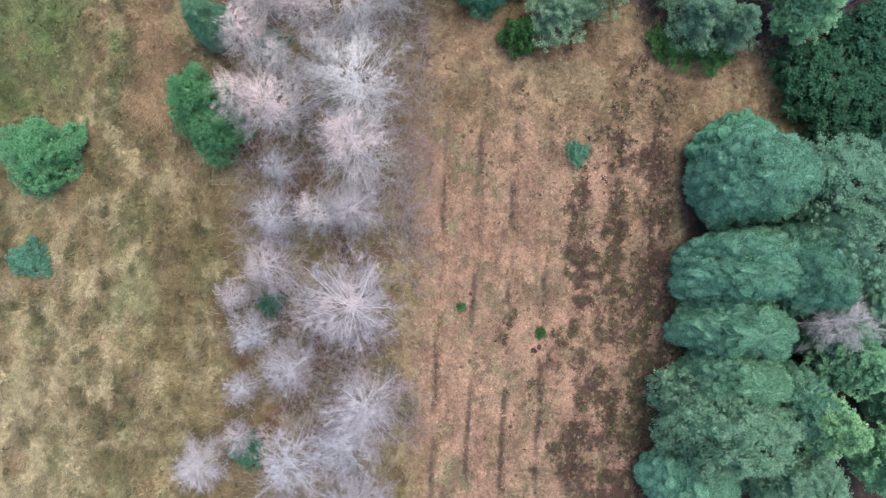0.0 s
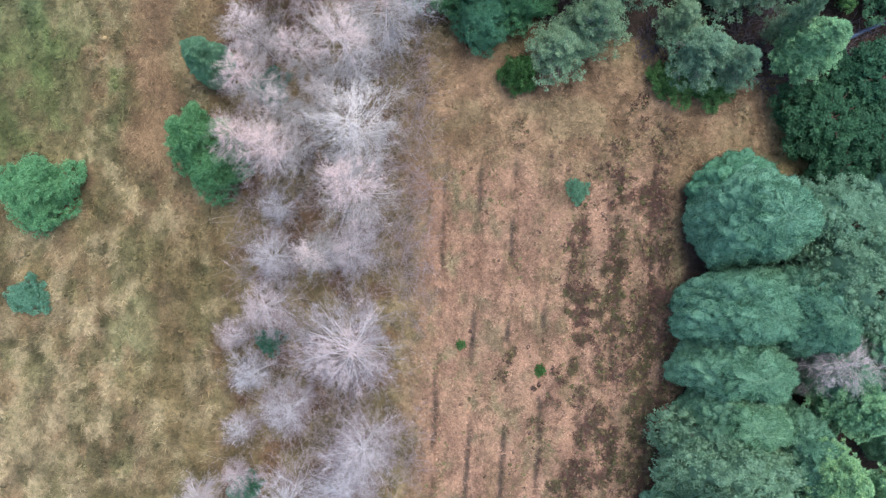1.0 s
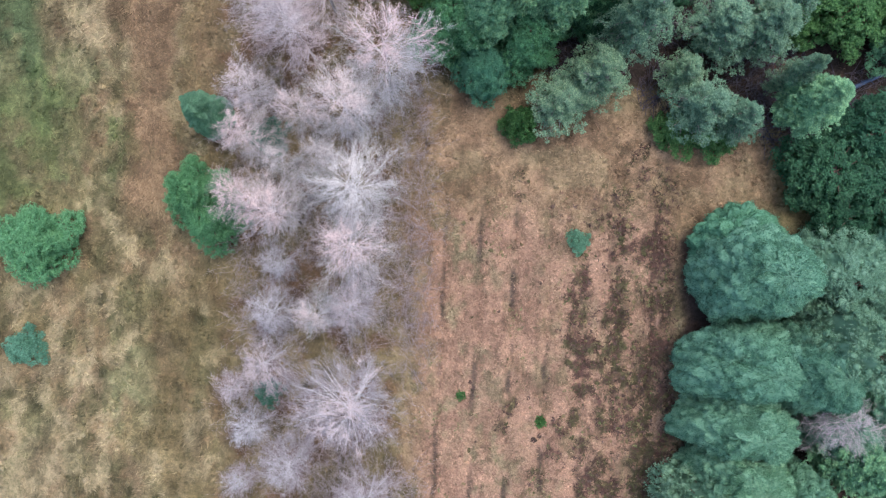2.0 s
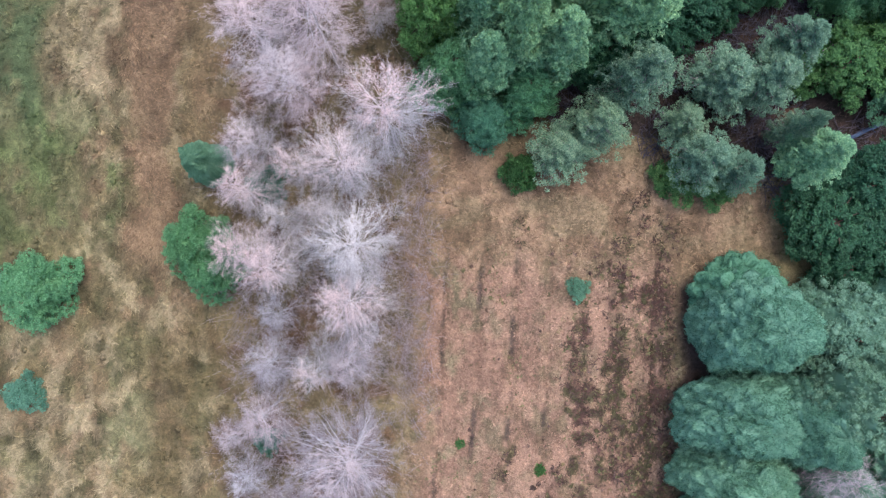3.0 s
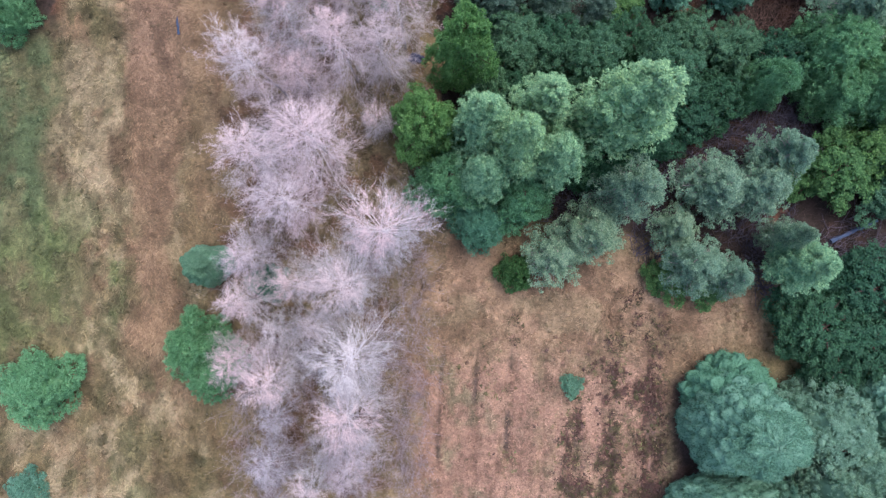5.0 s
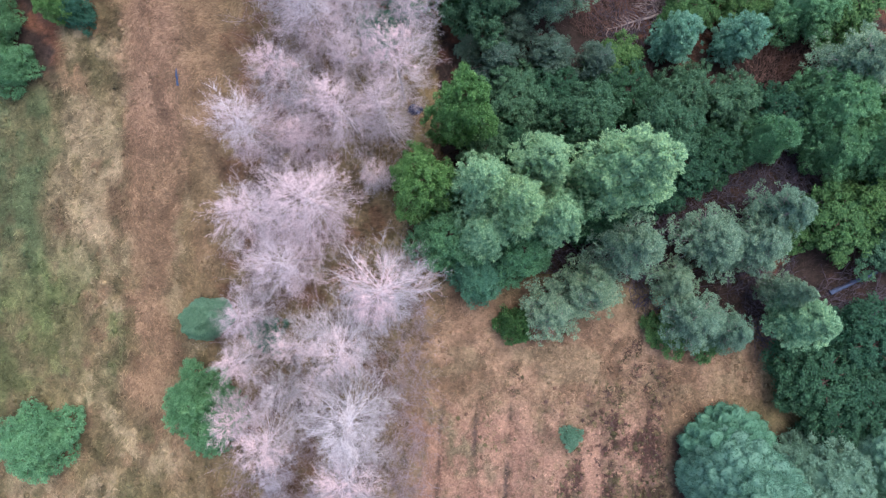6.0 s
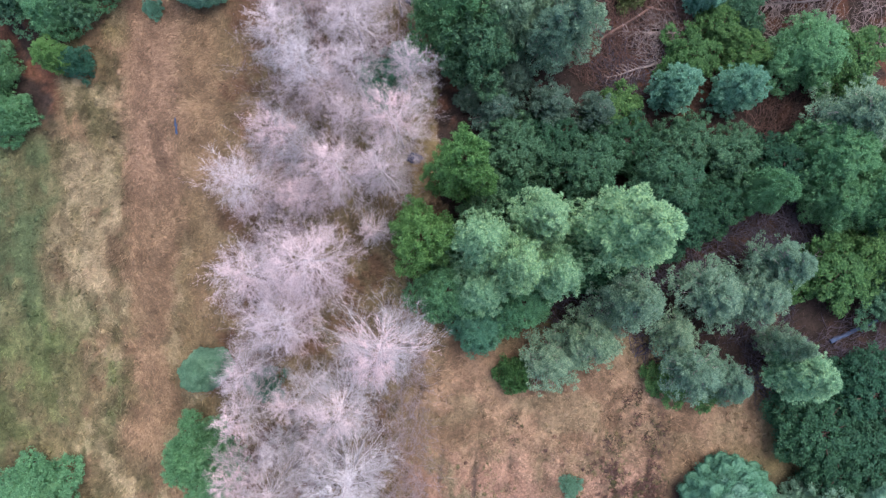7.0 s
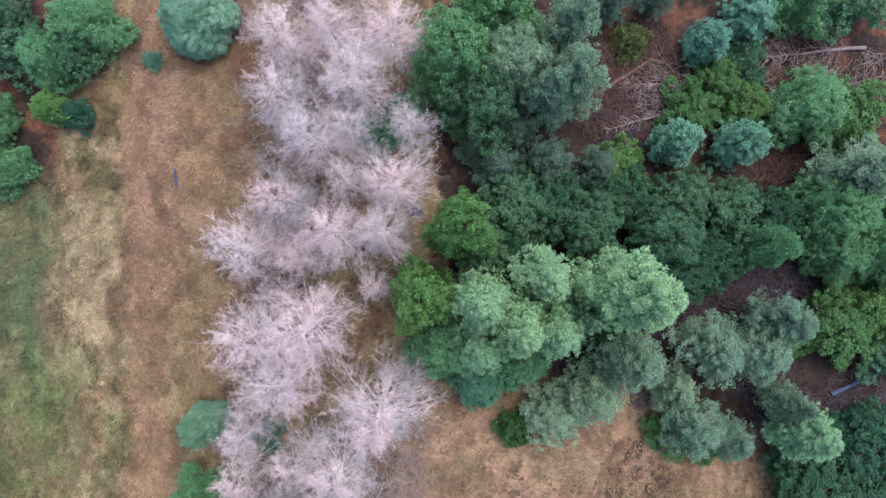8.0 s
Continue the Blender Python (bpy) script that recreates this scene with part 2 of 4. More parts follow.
def cover(x, y):
    """The plant cover's colour at each place, with the shade under the wood painted in."""
    c = lambda v: np.asarray(v)[None, :]
    mix = lambda a, b, f: a + (b - a) * f[:, None]
    n1, n2, n3 = fbm(x * 0.4, y * 0.28, 31), fbm(x * 0.9, y * 0.6, 32), fbm(x * 2.4, y * 2.0, 33)
    col = mix(c(TAN) + 0 * x[:, None], c(STRAW), step(0.42, 0.66, n2))
    col = mix(col, c(OLIVE), 0.85 * step(0.48, 0.62, n1))
    col = mix(col, c(RUST), 0.8 * step(0.47, 0.6, fbm(x * 0.8, y * 0.5, 35)) * (0.65 + 0.35 * step(0, 8, y)))
    col = mix(col, c(OLIVE) * 0.9, 0.6 * step(0.52, 0.64, fbm(x * 0.9, y * 0.6, 34)) * step(-3, -9, x))
    n4 = fbm(x * 1.5, y * 1.0, 61, 3)
    col = mix(col, c(OLIVE) * 0.62, 0.75 * step(0.53, 0.66, n4) * step(1, -3, x))
    col = mix(col, c(STRAW) * 1.12, 0.65 * step(0.54, 0.68, fbm(x * 1.2, y * 0.8, 62, 3)) * step(1, -3, x))
    brown = c((0.135, 0.098, 0.048))
    col = mix(col, brown, 0.62 * band(x, -17.0, -10.5, 1.2) * (1 - step(2, 6, y)) * step(0.36, 0.58, fbm(x * 0.9, y * 0.45, 63)))
    col = mix(col, c(STRAW) * 1.1, 0.6 * step(-19, -22, x) * (1 - step(-9, -4, y)) * step(0.32, 0.56, fbm(x * 0.8, y * 0.6, 64)))
    # bracken band and straw band on the open side
    bend = 0.6 * (fbm(x * 0.2, y * 0.25, 36) - 0.5) + 1.1 * (fbm(x * 0.7, y * 0.45, 39) - 0.5)
    col = mix(col, c(RUST) * 1.22, 0.9 * band(x + 2 * bend, -18.0, -15.2, 0.5) * step(5, 8.5, y))
    col = mix(col, c((0.31, 0.2, 0.135)), 0.75 * band(x + bend, -18.0, -10.5, 0.8) * step(20, 25, y))
    col = mix(col, c(STRAW) * 1.06, 0.8 * band(x + 2 * bend, -21.9, -19.1, 0.9) * band(y, 13.5, 25.0, 1.2) * step(0.35, 0.55, fbm(x * 0.7, y * 0.5, 37)))
    col = mix(col, c(OLIVE), 0.8 * step(-21.0, -23.0, x + bend) * band(y, 4, 30, 3))
    col = mix(col, c((0.10, 0.152, 0.07)), 0.8 * step(-21.9, -23.2, x + 2 * bend) * band(y, 14, 26, 2) * (0.35 + 0.65 * step(0.36, 0.54, fbm(x * 0.8, y * 0.55, 44))))
    col = mix(col, c(LUSH) * 1.1, 0.5 * step(0.5, 0.64, n2) * spot(x, y, -22, 12, 5, 4))
    col = mix(col, (c(LUSH) + c(STRAW)) * 0.55, 0.7 * spot(x, y, -18.0, -2.5, 1.3, 3.0) * step(0.4, 0.6, n2))
    col = mix(col, c(LUSH) * 0.8 + c(OLIVE) * 0.35, 0.65 * step(-20, -23.5, x + 2 * bend) * band(y, 6, 15, 2.5) * step(0.34, 0.5, n1))
    col = col * (1 - 0.08 * step(-11, -13, x) * step(5, 12, y))[:, None]
    col = mix(col, c((0.275, 0.185, 0.105)), 0.6 * band(x + bend, -14.8, -11.0, 0.8) * step(9, 14, y))
    # belt under the bare trees
    belt = band(x + bend, -12.8, -2.6, 0.8)
    col = mix(col, (c(OLIVE) + c(RUST)) * 0.5, 0.65 * belt)
    col = mix(col, c(LITTER), 0.6 * belt * step(0.5, 0.66, fbm(x * 0.8, y * 0.8, 38)))
    # mown heath with furrows
    f = in_field(x, y)
    field = mix(c(SALMON) + 0 * x[:, None], c(SALMON) * 0.55 + c(TAN) * 0.35, 0.8 * step(0.46, 0.6, fbm(x * 0.9, y * 0.25, 40)))
    moss = step(0.44, 0.62, fbm(x * 0.55, y * 0.4, 41)) * np.interp(x, [-2, 1, 4, 8], [0.95, 0.75, 0.5, 0.35])
    field = mix(field, c((0.215, 0.185, 0.115)), moss)
    field = mix(field, c(SALMON) * 0.66, 0.6 * step(0.52, 0.62, fbm(x * 1.9, y * 1.3, 65, 3)))
    field = mix(field, c(SALMON) * 1.25, 0.7 * step(0.55, 0.66, fbm(x * 2.1, y * 1.6, 66, 3)))
    field = mix(field, c(SALMON) * 1.18, 0.7 * step(0.5, 0.62, fbm(x * 0.8, y * 0.55, 42)))
    col = mix(col, field, f)
    col = mix(col, c(SHADED_SOIL) * 1.5, 0.8 * f * (1 - step(0.06, 0.24, rows_at(x, y))) * step(0.42, 0.6, fbm(x * 0.6, y * 0.4, 43)))
    col = mix(col, mix(c((0.105, 0.057, 0.048)) + 0 * x[:, None], c(OLIVE) * 0.55, step(0.42, 0.55, fbm(x * 1.1, y * 0.8, 49))), 0.96 * heather_at(x, y))
    # straw-coloured upper meadow
    up = band(x, -1.5, 19, 1.0) * band(y, 7.5, 13.5, 2.0)
    col = mix(col, c(SALMON) * 0.8 + c(TAN) * 0.35, 0.8 * up)
    col = mix(col, c(RUST) * 0.75, 0.7 * up * step(0.5, 0.62, n2))
    col = mix(col, c(STRAW) * 0.85, 0.5 * up * step(0.5, 0.62, fbm(x * 0.6, y * 0.9, 48)))
    # wood floor: needle litter, and soil darkened to paint in the shade under trees
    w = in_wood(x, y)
    soil_shade = np.clip(step(0.36, 0.5, fbm(x * 1.1, y * 1.1, 45)) + 0.85 * (1 - step(25, 28, y)) * (1 - spot(x, y, 20.6, 14.4, 1.3, 2.2)), 0, 1)
    floor = mix(c(LITTER) + 0 * x[:, None], c(SHADED_SOIL), 0.92 * soil_shade)
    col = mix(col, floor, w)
    away = np.maximum(np.maximum(-28 - x, x - 28), np.maximum(-17 - y, y - 39))
    col = mix(col, c(TAN) * 0.7 + c(OLIVE) * 0.3, step(0, 6, away))
    tussock = 0.85 + 0.27 * step(0.36, 0.62, fbm(x * 1.3, y * 0.9, 46)) * (0.5 + n3)
    hollow = 1 - 0.26 * step(0.54, 0.66, fbm(x * 1.1, y * 0.7, 47)) * (1 - f)
    return np.clip(col * (tussock * hollow)[:, None] * 0.70, 0.008, 0.8)


def ground_height(x, y):
    z = 0.25 * (fbm(x * 0.12, y * 0.12, 50) - 0.5) + 0.22 * (fbm(x * 0.9, y * 0.8, 51) - 0.5) + 0.12 * (fbm(x * 3.0, y * 3.0, 52) - 0.5)
    z = z - 0.16 * in_field(x, y) * (1 - step(0.05, 0.42, rows_at(x, y)))
    z = z + 0.22 * heather_at(x, y) * fbm(x * 2.6, y * 2.6, 53)
    return z


# ---- ground: one sheet, fine along the flight and coarse out to the horizon ----
def lines(a, b, stepsize):
    inner = np.arange(a, b + 0.01, stepsize)
    far = np.array([4, 9, 16, 28, 50, 90, 160, 300, 600, 1200, 2400.0])
    return np.concatenate([a - far[::-1], inner, b + far])


gx, gy = lines(-29, 29, 0.16), lines(-18, 40, 0.16)
X, Y = np.meshgrid(gx, gy)
X, Y = X.ravel(), Y.ravel()
Z = ground_height(X, Y)
nx, ny = len(gx), len(gy)
idx = np.arange(nx * ny).reshape(ny, nx)
quads = np.stack([idx[:-1, :-1], idx[:-1, 1:], idx[1:, 1:], idx[1:, :-1]], -1).reshape(-1, 4)
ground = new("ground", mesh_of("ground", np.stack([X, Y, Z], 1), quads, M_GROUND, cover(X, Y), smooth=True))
tagged(ground, "rough heath and old ploughed field in tan, rust and olive", "ground", kind="structure")


def z_at(x, y):
    return float(ground_height(np.array([x]), np.array([y]))[0])


# ---- grass and heather on it ----
def grass(name, label, n, area, keep, length, width, blades, lie, seed, colour=None):
    rng = np.random.default_rng(seed)
    x = rng.uniform(area[0], area[1], n)
    y = rng.uniform(area[2], area[3], n)
    ok = rng.random(n) < keep(x, y)
    x, y = x[ok], y[ok]
    z = ground_height(x, y)
    col = cover(x, y) if colour is None else np.asarray(colour)[rng.integers(0, len(colour), len(x))] * 0.7
    col = np.clip(col * rng.uniform(0.85, 1.45, (len(x), 1)), 0, 0.8)
    m = len(x)
    a = rng.uniform(0, 2 * np.pi, (m, blades))
    flow = 2 * np.pi * fbm(x * 0.12, y * 0.12, 60)[:, None] * 1.5
    d = np.stack([np.cos(a) + lie * np.cos(flow), np.sin(a) + lie * np.sin(flow), np.full_like(a, 0.9)], -1)
    d = unit(d).reshape(-1, 3)
    k = len(d)
    L = (length * rng.uniform(0.5, 1.3, (k, 1)))
    root = np.repeat(np.stack([x, y, z - 0.02], 1), blades, 0) + rng.normal(0, length * 0.22, (k, 3)) * (1, 1, 0)
    side = unit(np.cross(d, (0, 0, 1.0))) * width * rng.uniform(0.6, 1.4, (k, 1)) * 0.5
    mid = root + d * L * 0.55
    tip = root + d * L * np.array((1.15, 1.15, 0.7))
    v = np.stack([root - side, root + side, mid + side * 0.9, mid - side * 0.9, tip], 1).reshape(-1, 3)
    o = np.arange(k)[:, None] * 5
    f = np.concatenate([o + [0, 1, 2], o + [0, 2, 3], o + [3, 2, 4]], 0)
    ob = new(name, mesh_of(name, v, f, M_BLADE, np.repeat(np.repeat(col, blades, 0), 5, 0)))
    return tagged(ob, label, "grass", kind="stuff")


AREA = (-28.5, 28.5, -17, 39)
grass("meadow_grass", "dry tan and olive meadow grass lying in streaks", 46000, AREA,
      lambda x, y: (1 - in_wood(x, y)) * (1 - 0.9 * in_field(x, y)) * step(0.25, 0.5, fbm(x * 0.8, y * 0.8, 70)), 0.36, 0.03, 6, 1.0, 1)
grass("stubble", "short salmon-coloured mown heath stubble", 22000, (-3, 14, -17, 11),
      lambda x, y: in_field(x, y) * (1 - heather_at(x, y)) * step(0.06, 0.35, rows_at(x, y)), 0.16, 0.035, 4, 0.2, 2)
grass("heather", "dark brown heather tufts on the old furrows", 9000, (2, 14, -17, 11),
      lambda x, y: heather_at(x, y), 0.26, 0.045, 6, 0.2, 3, ((0.085, 0.045, 0.038), (0.085, 0.052, 0.044), OLIVE * 0.5, (0.085, 0.07, 0.04), (0.09, 0.058, 0.042)))

grass("heath_clumps", "small mixed clumps of salmon, olive and purple-brown heath plants", 9000, (2, 14, -17, 12),
      lambda x, y: np.clip(heather_at(x, y) + 0.25 * in_field(x, y) * step(5, 9, x), 0, 1) * step(0.4, 0.6, fbm(x * 1.6, y * 1.6, 71)) * (1 - 0.6 * heather_at(x, y)), 0.17, 0.06, 7, 0.1, 4,
      (SALMON * 0.8, SALMON * 0.65, OLIVE * 0.8, (0.12, 0.08, 0.065), (0.13, 0.085, 0.075), TAN * 0.8))
grass("cut_stems", "pale cut heath stems lying on the mown field", 15000, (-3, 14, -17, 12),
      lambda x, y: in_field(x, y - 2.0) * (1 - 0.8 * heather_at(x, y)) * step(0.35, 0.6, fbm(x * 1.7, y * 1.3, 77)), 0.24, 0.034, 3, 0.3, 17)
grass("moss_patches", "low green moss and grass tufts between the furrows", 3500, (-3, 14, -17, 11),
      lambda x, y: in_field(x, y) * step(0.58, 0.68, fbm(x * 0.8, y * 0.5, 72)), 0.14, 0.05, 6, 0.1, 6, (OLIVE * 1.0, LUSH * 0.5 + OLIVE * 0.6, OLIVE * 1.2))

grass("bracken_fronds", "flattened tan and rust-brown dead bracken fronds", 26000, (-20, -9.5, 2, 39),
      lambda x, y: band(x + 2.2 * (fbm(x * 0.5, y * 0.3, 75) - 0.5), -18.2, -14.8 + 4.0 * step(17, 23, y), 1.1) * (1 - in_wood(x, y)) * step(2, 8, y), 0.3, 0.034, 4, 1.6, 15)
grass("tussock_straw", "pale straw and brown grass tufts combed by the wind", 13000, (-28.5, -9, -17, 39),
      lambda x, y: (1 - in_wood(x, y)) * step(0.48, 0.62, fbm(x * 0.9, y * 0.6, 76)), 0.34, 0.04, 5, 1.2, 16)

# litter takes the floor's colour, painted shade included
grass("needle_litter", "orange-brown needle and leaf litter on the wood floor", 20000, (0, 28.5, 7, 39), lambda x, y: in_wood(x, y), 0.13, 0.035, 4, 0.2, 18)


def mounds(name, label, n, area, keep, size, seed, palette=None):
    """Low knobbly plant mounds, each a squashed faceted lump."""
    rng = np.random.default_rng(seed)
    x, y = rng.uniform(area[0], area[1], n), rng.uniform(area[2], area[3], n)
    ok = rng.random(n) < keep(x, y)
    x, y = x[ok], y[ok]
    m = len(x)
    col = cover(x, y) * 1.15 if palette is None else np.asarray(palette)[rng.integers(0, len(palette), m)] * 0.7
    col = np.clip(col * rng.uniform(0.75, 1.2, (m, 1)), 0.01, 0.7)
    sz = size * rng.uniform(0.4, 1.3, (m, 1, 1)) * np.array([1, 1, 0.4]) * rng.uniform(0.75, 1.25, (m, 1, 3))
    v = BALL_V[None] * rng.uniform(0.45, 1.45, (m, len(BALL_V), 1)) * sz + np.stack([x, y, ground_height(x, y) + size * 0.08], 1)[:, None]
    f = (np.arange(m)[:, None, None] * len(BALL_V) + BALL_F[None]).reshape(-1, 3)
    ob = new(name, mesh_of(name, v.reshape(-1, 3), f, M_GROUND, np.repeat(col, len(BALL_V), 0)))
    return tagged(ob, label, "heath plants", kind="stuff")


mounds("heath_mounds", "knobbly salmon, olive and brown heath plants in rows", 5000, (1, 14, -17, 11),
       lambda x, y: in_field(x, y) * np.clip(0.15 + 0.35 * heather_at(x, y) + 0.4 * step(7, 11, x), 0, 1) * step(0.38, 0.58, fbm(x * 1.4, y * 1.4, 73)), 0.13, 12,
       (SALMON * 0.85, SALMON * 0.7, SALMON * 0.75, (0.11, 0.07, 0.06), OLIVE * 0.75, TAN * 0.8))
mounds("field_clods", "small crumbly clods and cut stems on the mown heath", 14000, (-3, 14, -17, 11), lambda x, y: in_field(x, y) * (1 - 0.7 * heather_at(x, y)), 0.075, 13)
mounds("meadow_tussocks", "low tan and olive grass tussocks", 22000, AREA,
       lambda x, y: (1 - in_wood(x, y)) * (1 - in_field(x, y)) * step(0.4, 0.62, fbm(x * 0.7, y * 0.5, 74)), 0.15, 14)

# ---- tree builders ----


def spikes(p0, p1, r0):
    """Fine three-sided twigs that run out to a point."""
    d = unit(p1 - p0)
    a = unit(np.cross(d, np.where(np.abs(d[:, 2:]) > 0.9, (1.0, 0, 0), (0, 0, 1.0))))
    b = np.cross(d, a)
    w = np.arange(3) * 2 * np.pi / 3
    ring = p0[:, None] + (a[:, None] * np.cos(w)[None, :, None] + b[:, None] * np.sin(w)[None, :, None]) * np.asarray(r0).reshape(-1, 1, 1)
    v = np.concatenate([ring, p1[:, None]], 1).reshape(-1, 3)
    f = (np.arange(len(p0))[:, None, None] * 4 + np.array([[0, 1, 3], [1, 2, 3], [2, 0, 3]])[None]).reshape(-1, 3)
    return v, f


def bare_tree_meshes(seed, limb_bark, twig_bark, tip_bark, h=10.0, r=2.25, n=112):
    """A leafless tree: a straight leader, rising limbs that feather out into forked branches, and a haze of fine twigs."""
    rng = np.random.default_rng(seed)
    k = 9
    top = 36
    zz = np.linspace(0, 1, k)
    wob = np.cumsum(rng.normal(0, 0.045, (k, 2)), 0) * zz[:, None]
    stem = np.column_stack([wob, zz * h])
    rad = 0.085 * (1 - zz) ** 0.8 + 0.008
    trunk = rods(stem[:-1], stem[1:], rad[:-1], rad[1:], 7)
    t = np.sort(np.where(rng.random(n) < 0.35, rng.uniform(0.2, 0.62, n), rng.uniform(0.62, 0.93, n)))
    t[-top:] = rng.uniform(0.82, 0.99, top)
    az_ = np.arange(n) * 2.39996 + rng.normal(0, 0.45, n)
    fuller = 1 + 0.22 * np.sin(az_ + seed * 1.7) + 0.14 * np.sin(3 * az_ + seed * 2.9)
    prof = np.interp(t, [0.1, 0.4, 0.65, 0.8, 0.9, 1.0], [0.8, 1.1, 1.1, 0.95, 0.68, 0.2])
    rise = radians(-7) + 0.4 * t**3 + rng.normal(0, 0.12, n)
    length = (r * prof * fuller * rng.uniform(0.62, 1.14, n) + 0.15) / np.cos(rise * 0.85)
    start = np.stack([np.interp(t, zz, stem[:, c]) for c in range(3)], 1)
    d = np.stack([np.cos(az_) * np.cos(rise), np.sin(az_) * np.cos(rise), np.sin(rise)], 1)
    segs = 5
    pts = [start]
    for s_ in range(segs):
        d = unit(d + rng.normal(0, 0.11, (n, 3)) - (0, 0, 0.02))
        pts.append(pts[-1] + d * (length / segs)[:, None])
    P = np.stack(pts, 1)
    thick = 0.0068 + 0.006 * length / r
    taper = np.linspace(1, 0.28, segs + 1)

    def limb_rods(sel, f, sides):
        return [rods(P[sel, s_], P[sel, s_ + 1], thick[sel] * taper[s_] * f, thick[sel] * taper[s_ + 1] * f, sides) for s_ in range(segs)]

    def forks(sel, m, spread_, share):
        """Branches that leave the limbs sideways and forward."""
        u = 0.14 + 0.84 * rng.random((len(sel), m)) ** 0.8
        seg = np.minimum((u * segs).astype(int), segs - 1)
        fr = (u * segs - seg)[..., None]
        i = sel[:, None]
        q0 = (P[i, seg] * (1 - fr) + P[i, seg + 1] * fr).reshape(-1, 3)
        ahead = unit(P[i, seg + 1] - P[i, seg]).reshape(-1, 3)
        side = unit(np.cross(ahead, (0, 0, 1.0))) * rng.choice((-1, 1), (len(q0), 1))
        d1 = unit(ahead + side * rng.uniform(0.25, 0.9, (len(q0), 1)) + rng.normal(0, spread_, q0.shape) + (0, 0, 0.1))
        l1 = (np.repeat(length[sel], m) * rng.uniform(0.5, 1.1, len(q0)) * share * (1.15 - 0.6 * u.ravel()))[:, None] + 0.1
        d2 = unit(d1 + rng.normal(0, 0.22, d1.shape))
        mid = q0 + d1 * l1 * 0.5
        return q0, mid, mid + d2 * l1 * 0.5, d1, l1

    def feather(sel, m, m2, m3):
        q0, mid, end, d1, l1 = forks(sel, m, 0.2, 0.34)
        one = np.ones(len(q0))
        out = [rods(q0, mid, one * 0.0055, one * 0.0042, 3), rods(mid, end, one * 0.0042, one * 0.0024, 3)]
        w = rng.uniform(0.1, 1.0, (len(q0), m2, 1))
        e0 = np.where(w < 0.5, q0[:, None] + (mid - q0)[:, None] * w * 2, mid[:, None] + (end - mid)[:, None] * (w * 2 - 1)).reshape(-1, 3)
        d3 = unit(np.repeat(d1, m2, 0) + rng.normal(0, 0.5, e0.shape) + (0, 0, 0.08))
        l3 = np.repeat(l1, m2, 0) * rng.uniform(0.3, 0.75, (len(e0), 1)) + 0.05
        out.append(spikes(e0, e0 + d3 * l3, np.full(len(e0), 0.0042)))
        v = rng.uniform(0.25, 0.95, (len(e0), m3, 1))
        g0 = (e0[:, None] + (d3 * l3)[:, None] * v).reshape(-1, 3)
        d4 = unit(np.repeat(d3, m3, 0) + rng.normal(0, 0.55, g0.shape))
        out.append(spikes(g0, g0 + d4 * (np.repeat(l3, m3, 0) * rng.uniform(0.35, 0.8, (len(g0), 1)) + 0.03), np.full(len(g0), 0.0031)))
        return out

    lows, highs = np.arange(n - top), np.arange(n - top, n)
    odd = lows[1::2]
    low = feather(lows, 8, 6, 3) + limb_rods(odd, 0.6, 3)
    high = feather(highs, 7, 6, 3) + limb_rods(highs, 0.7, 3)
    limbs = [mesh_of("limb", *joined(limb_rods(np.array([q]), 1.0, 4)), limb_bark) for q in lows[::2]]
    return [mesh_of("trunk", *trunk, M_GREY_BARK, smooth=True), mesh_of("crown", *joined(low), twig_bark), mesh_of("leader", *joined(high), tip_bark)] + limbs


def profile(kind, t):
    if kind == "dome":
        return np.clip(1 - t**2.3, 0, 1) ** 0.55 * (0.86 + 0.14 * np.clip(t / 0.15, 0, 1))
    if kind == "cone":
        return np.clip(1 - t**1.25, 0, 1) ** 0.85 * (0.5 + 0.5 * np.clip(t / 0.25, 0, 1))
    return np.sqrt(np.clip(1 - ((t - 0.42) / 0.58) ** 2, 0, 1)) * (0.7 + 0.3 * np.clip(t / 0.3, 0, 1))


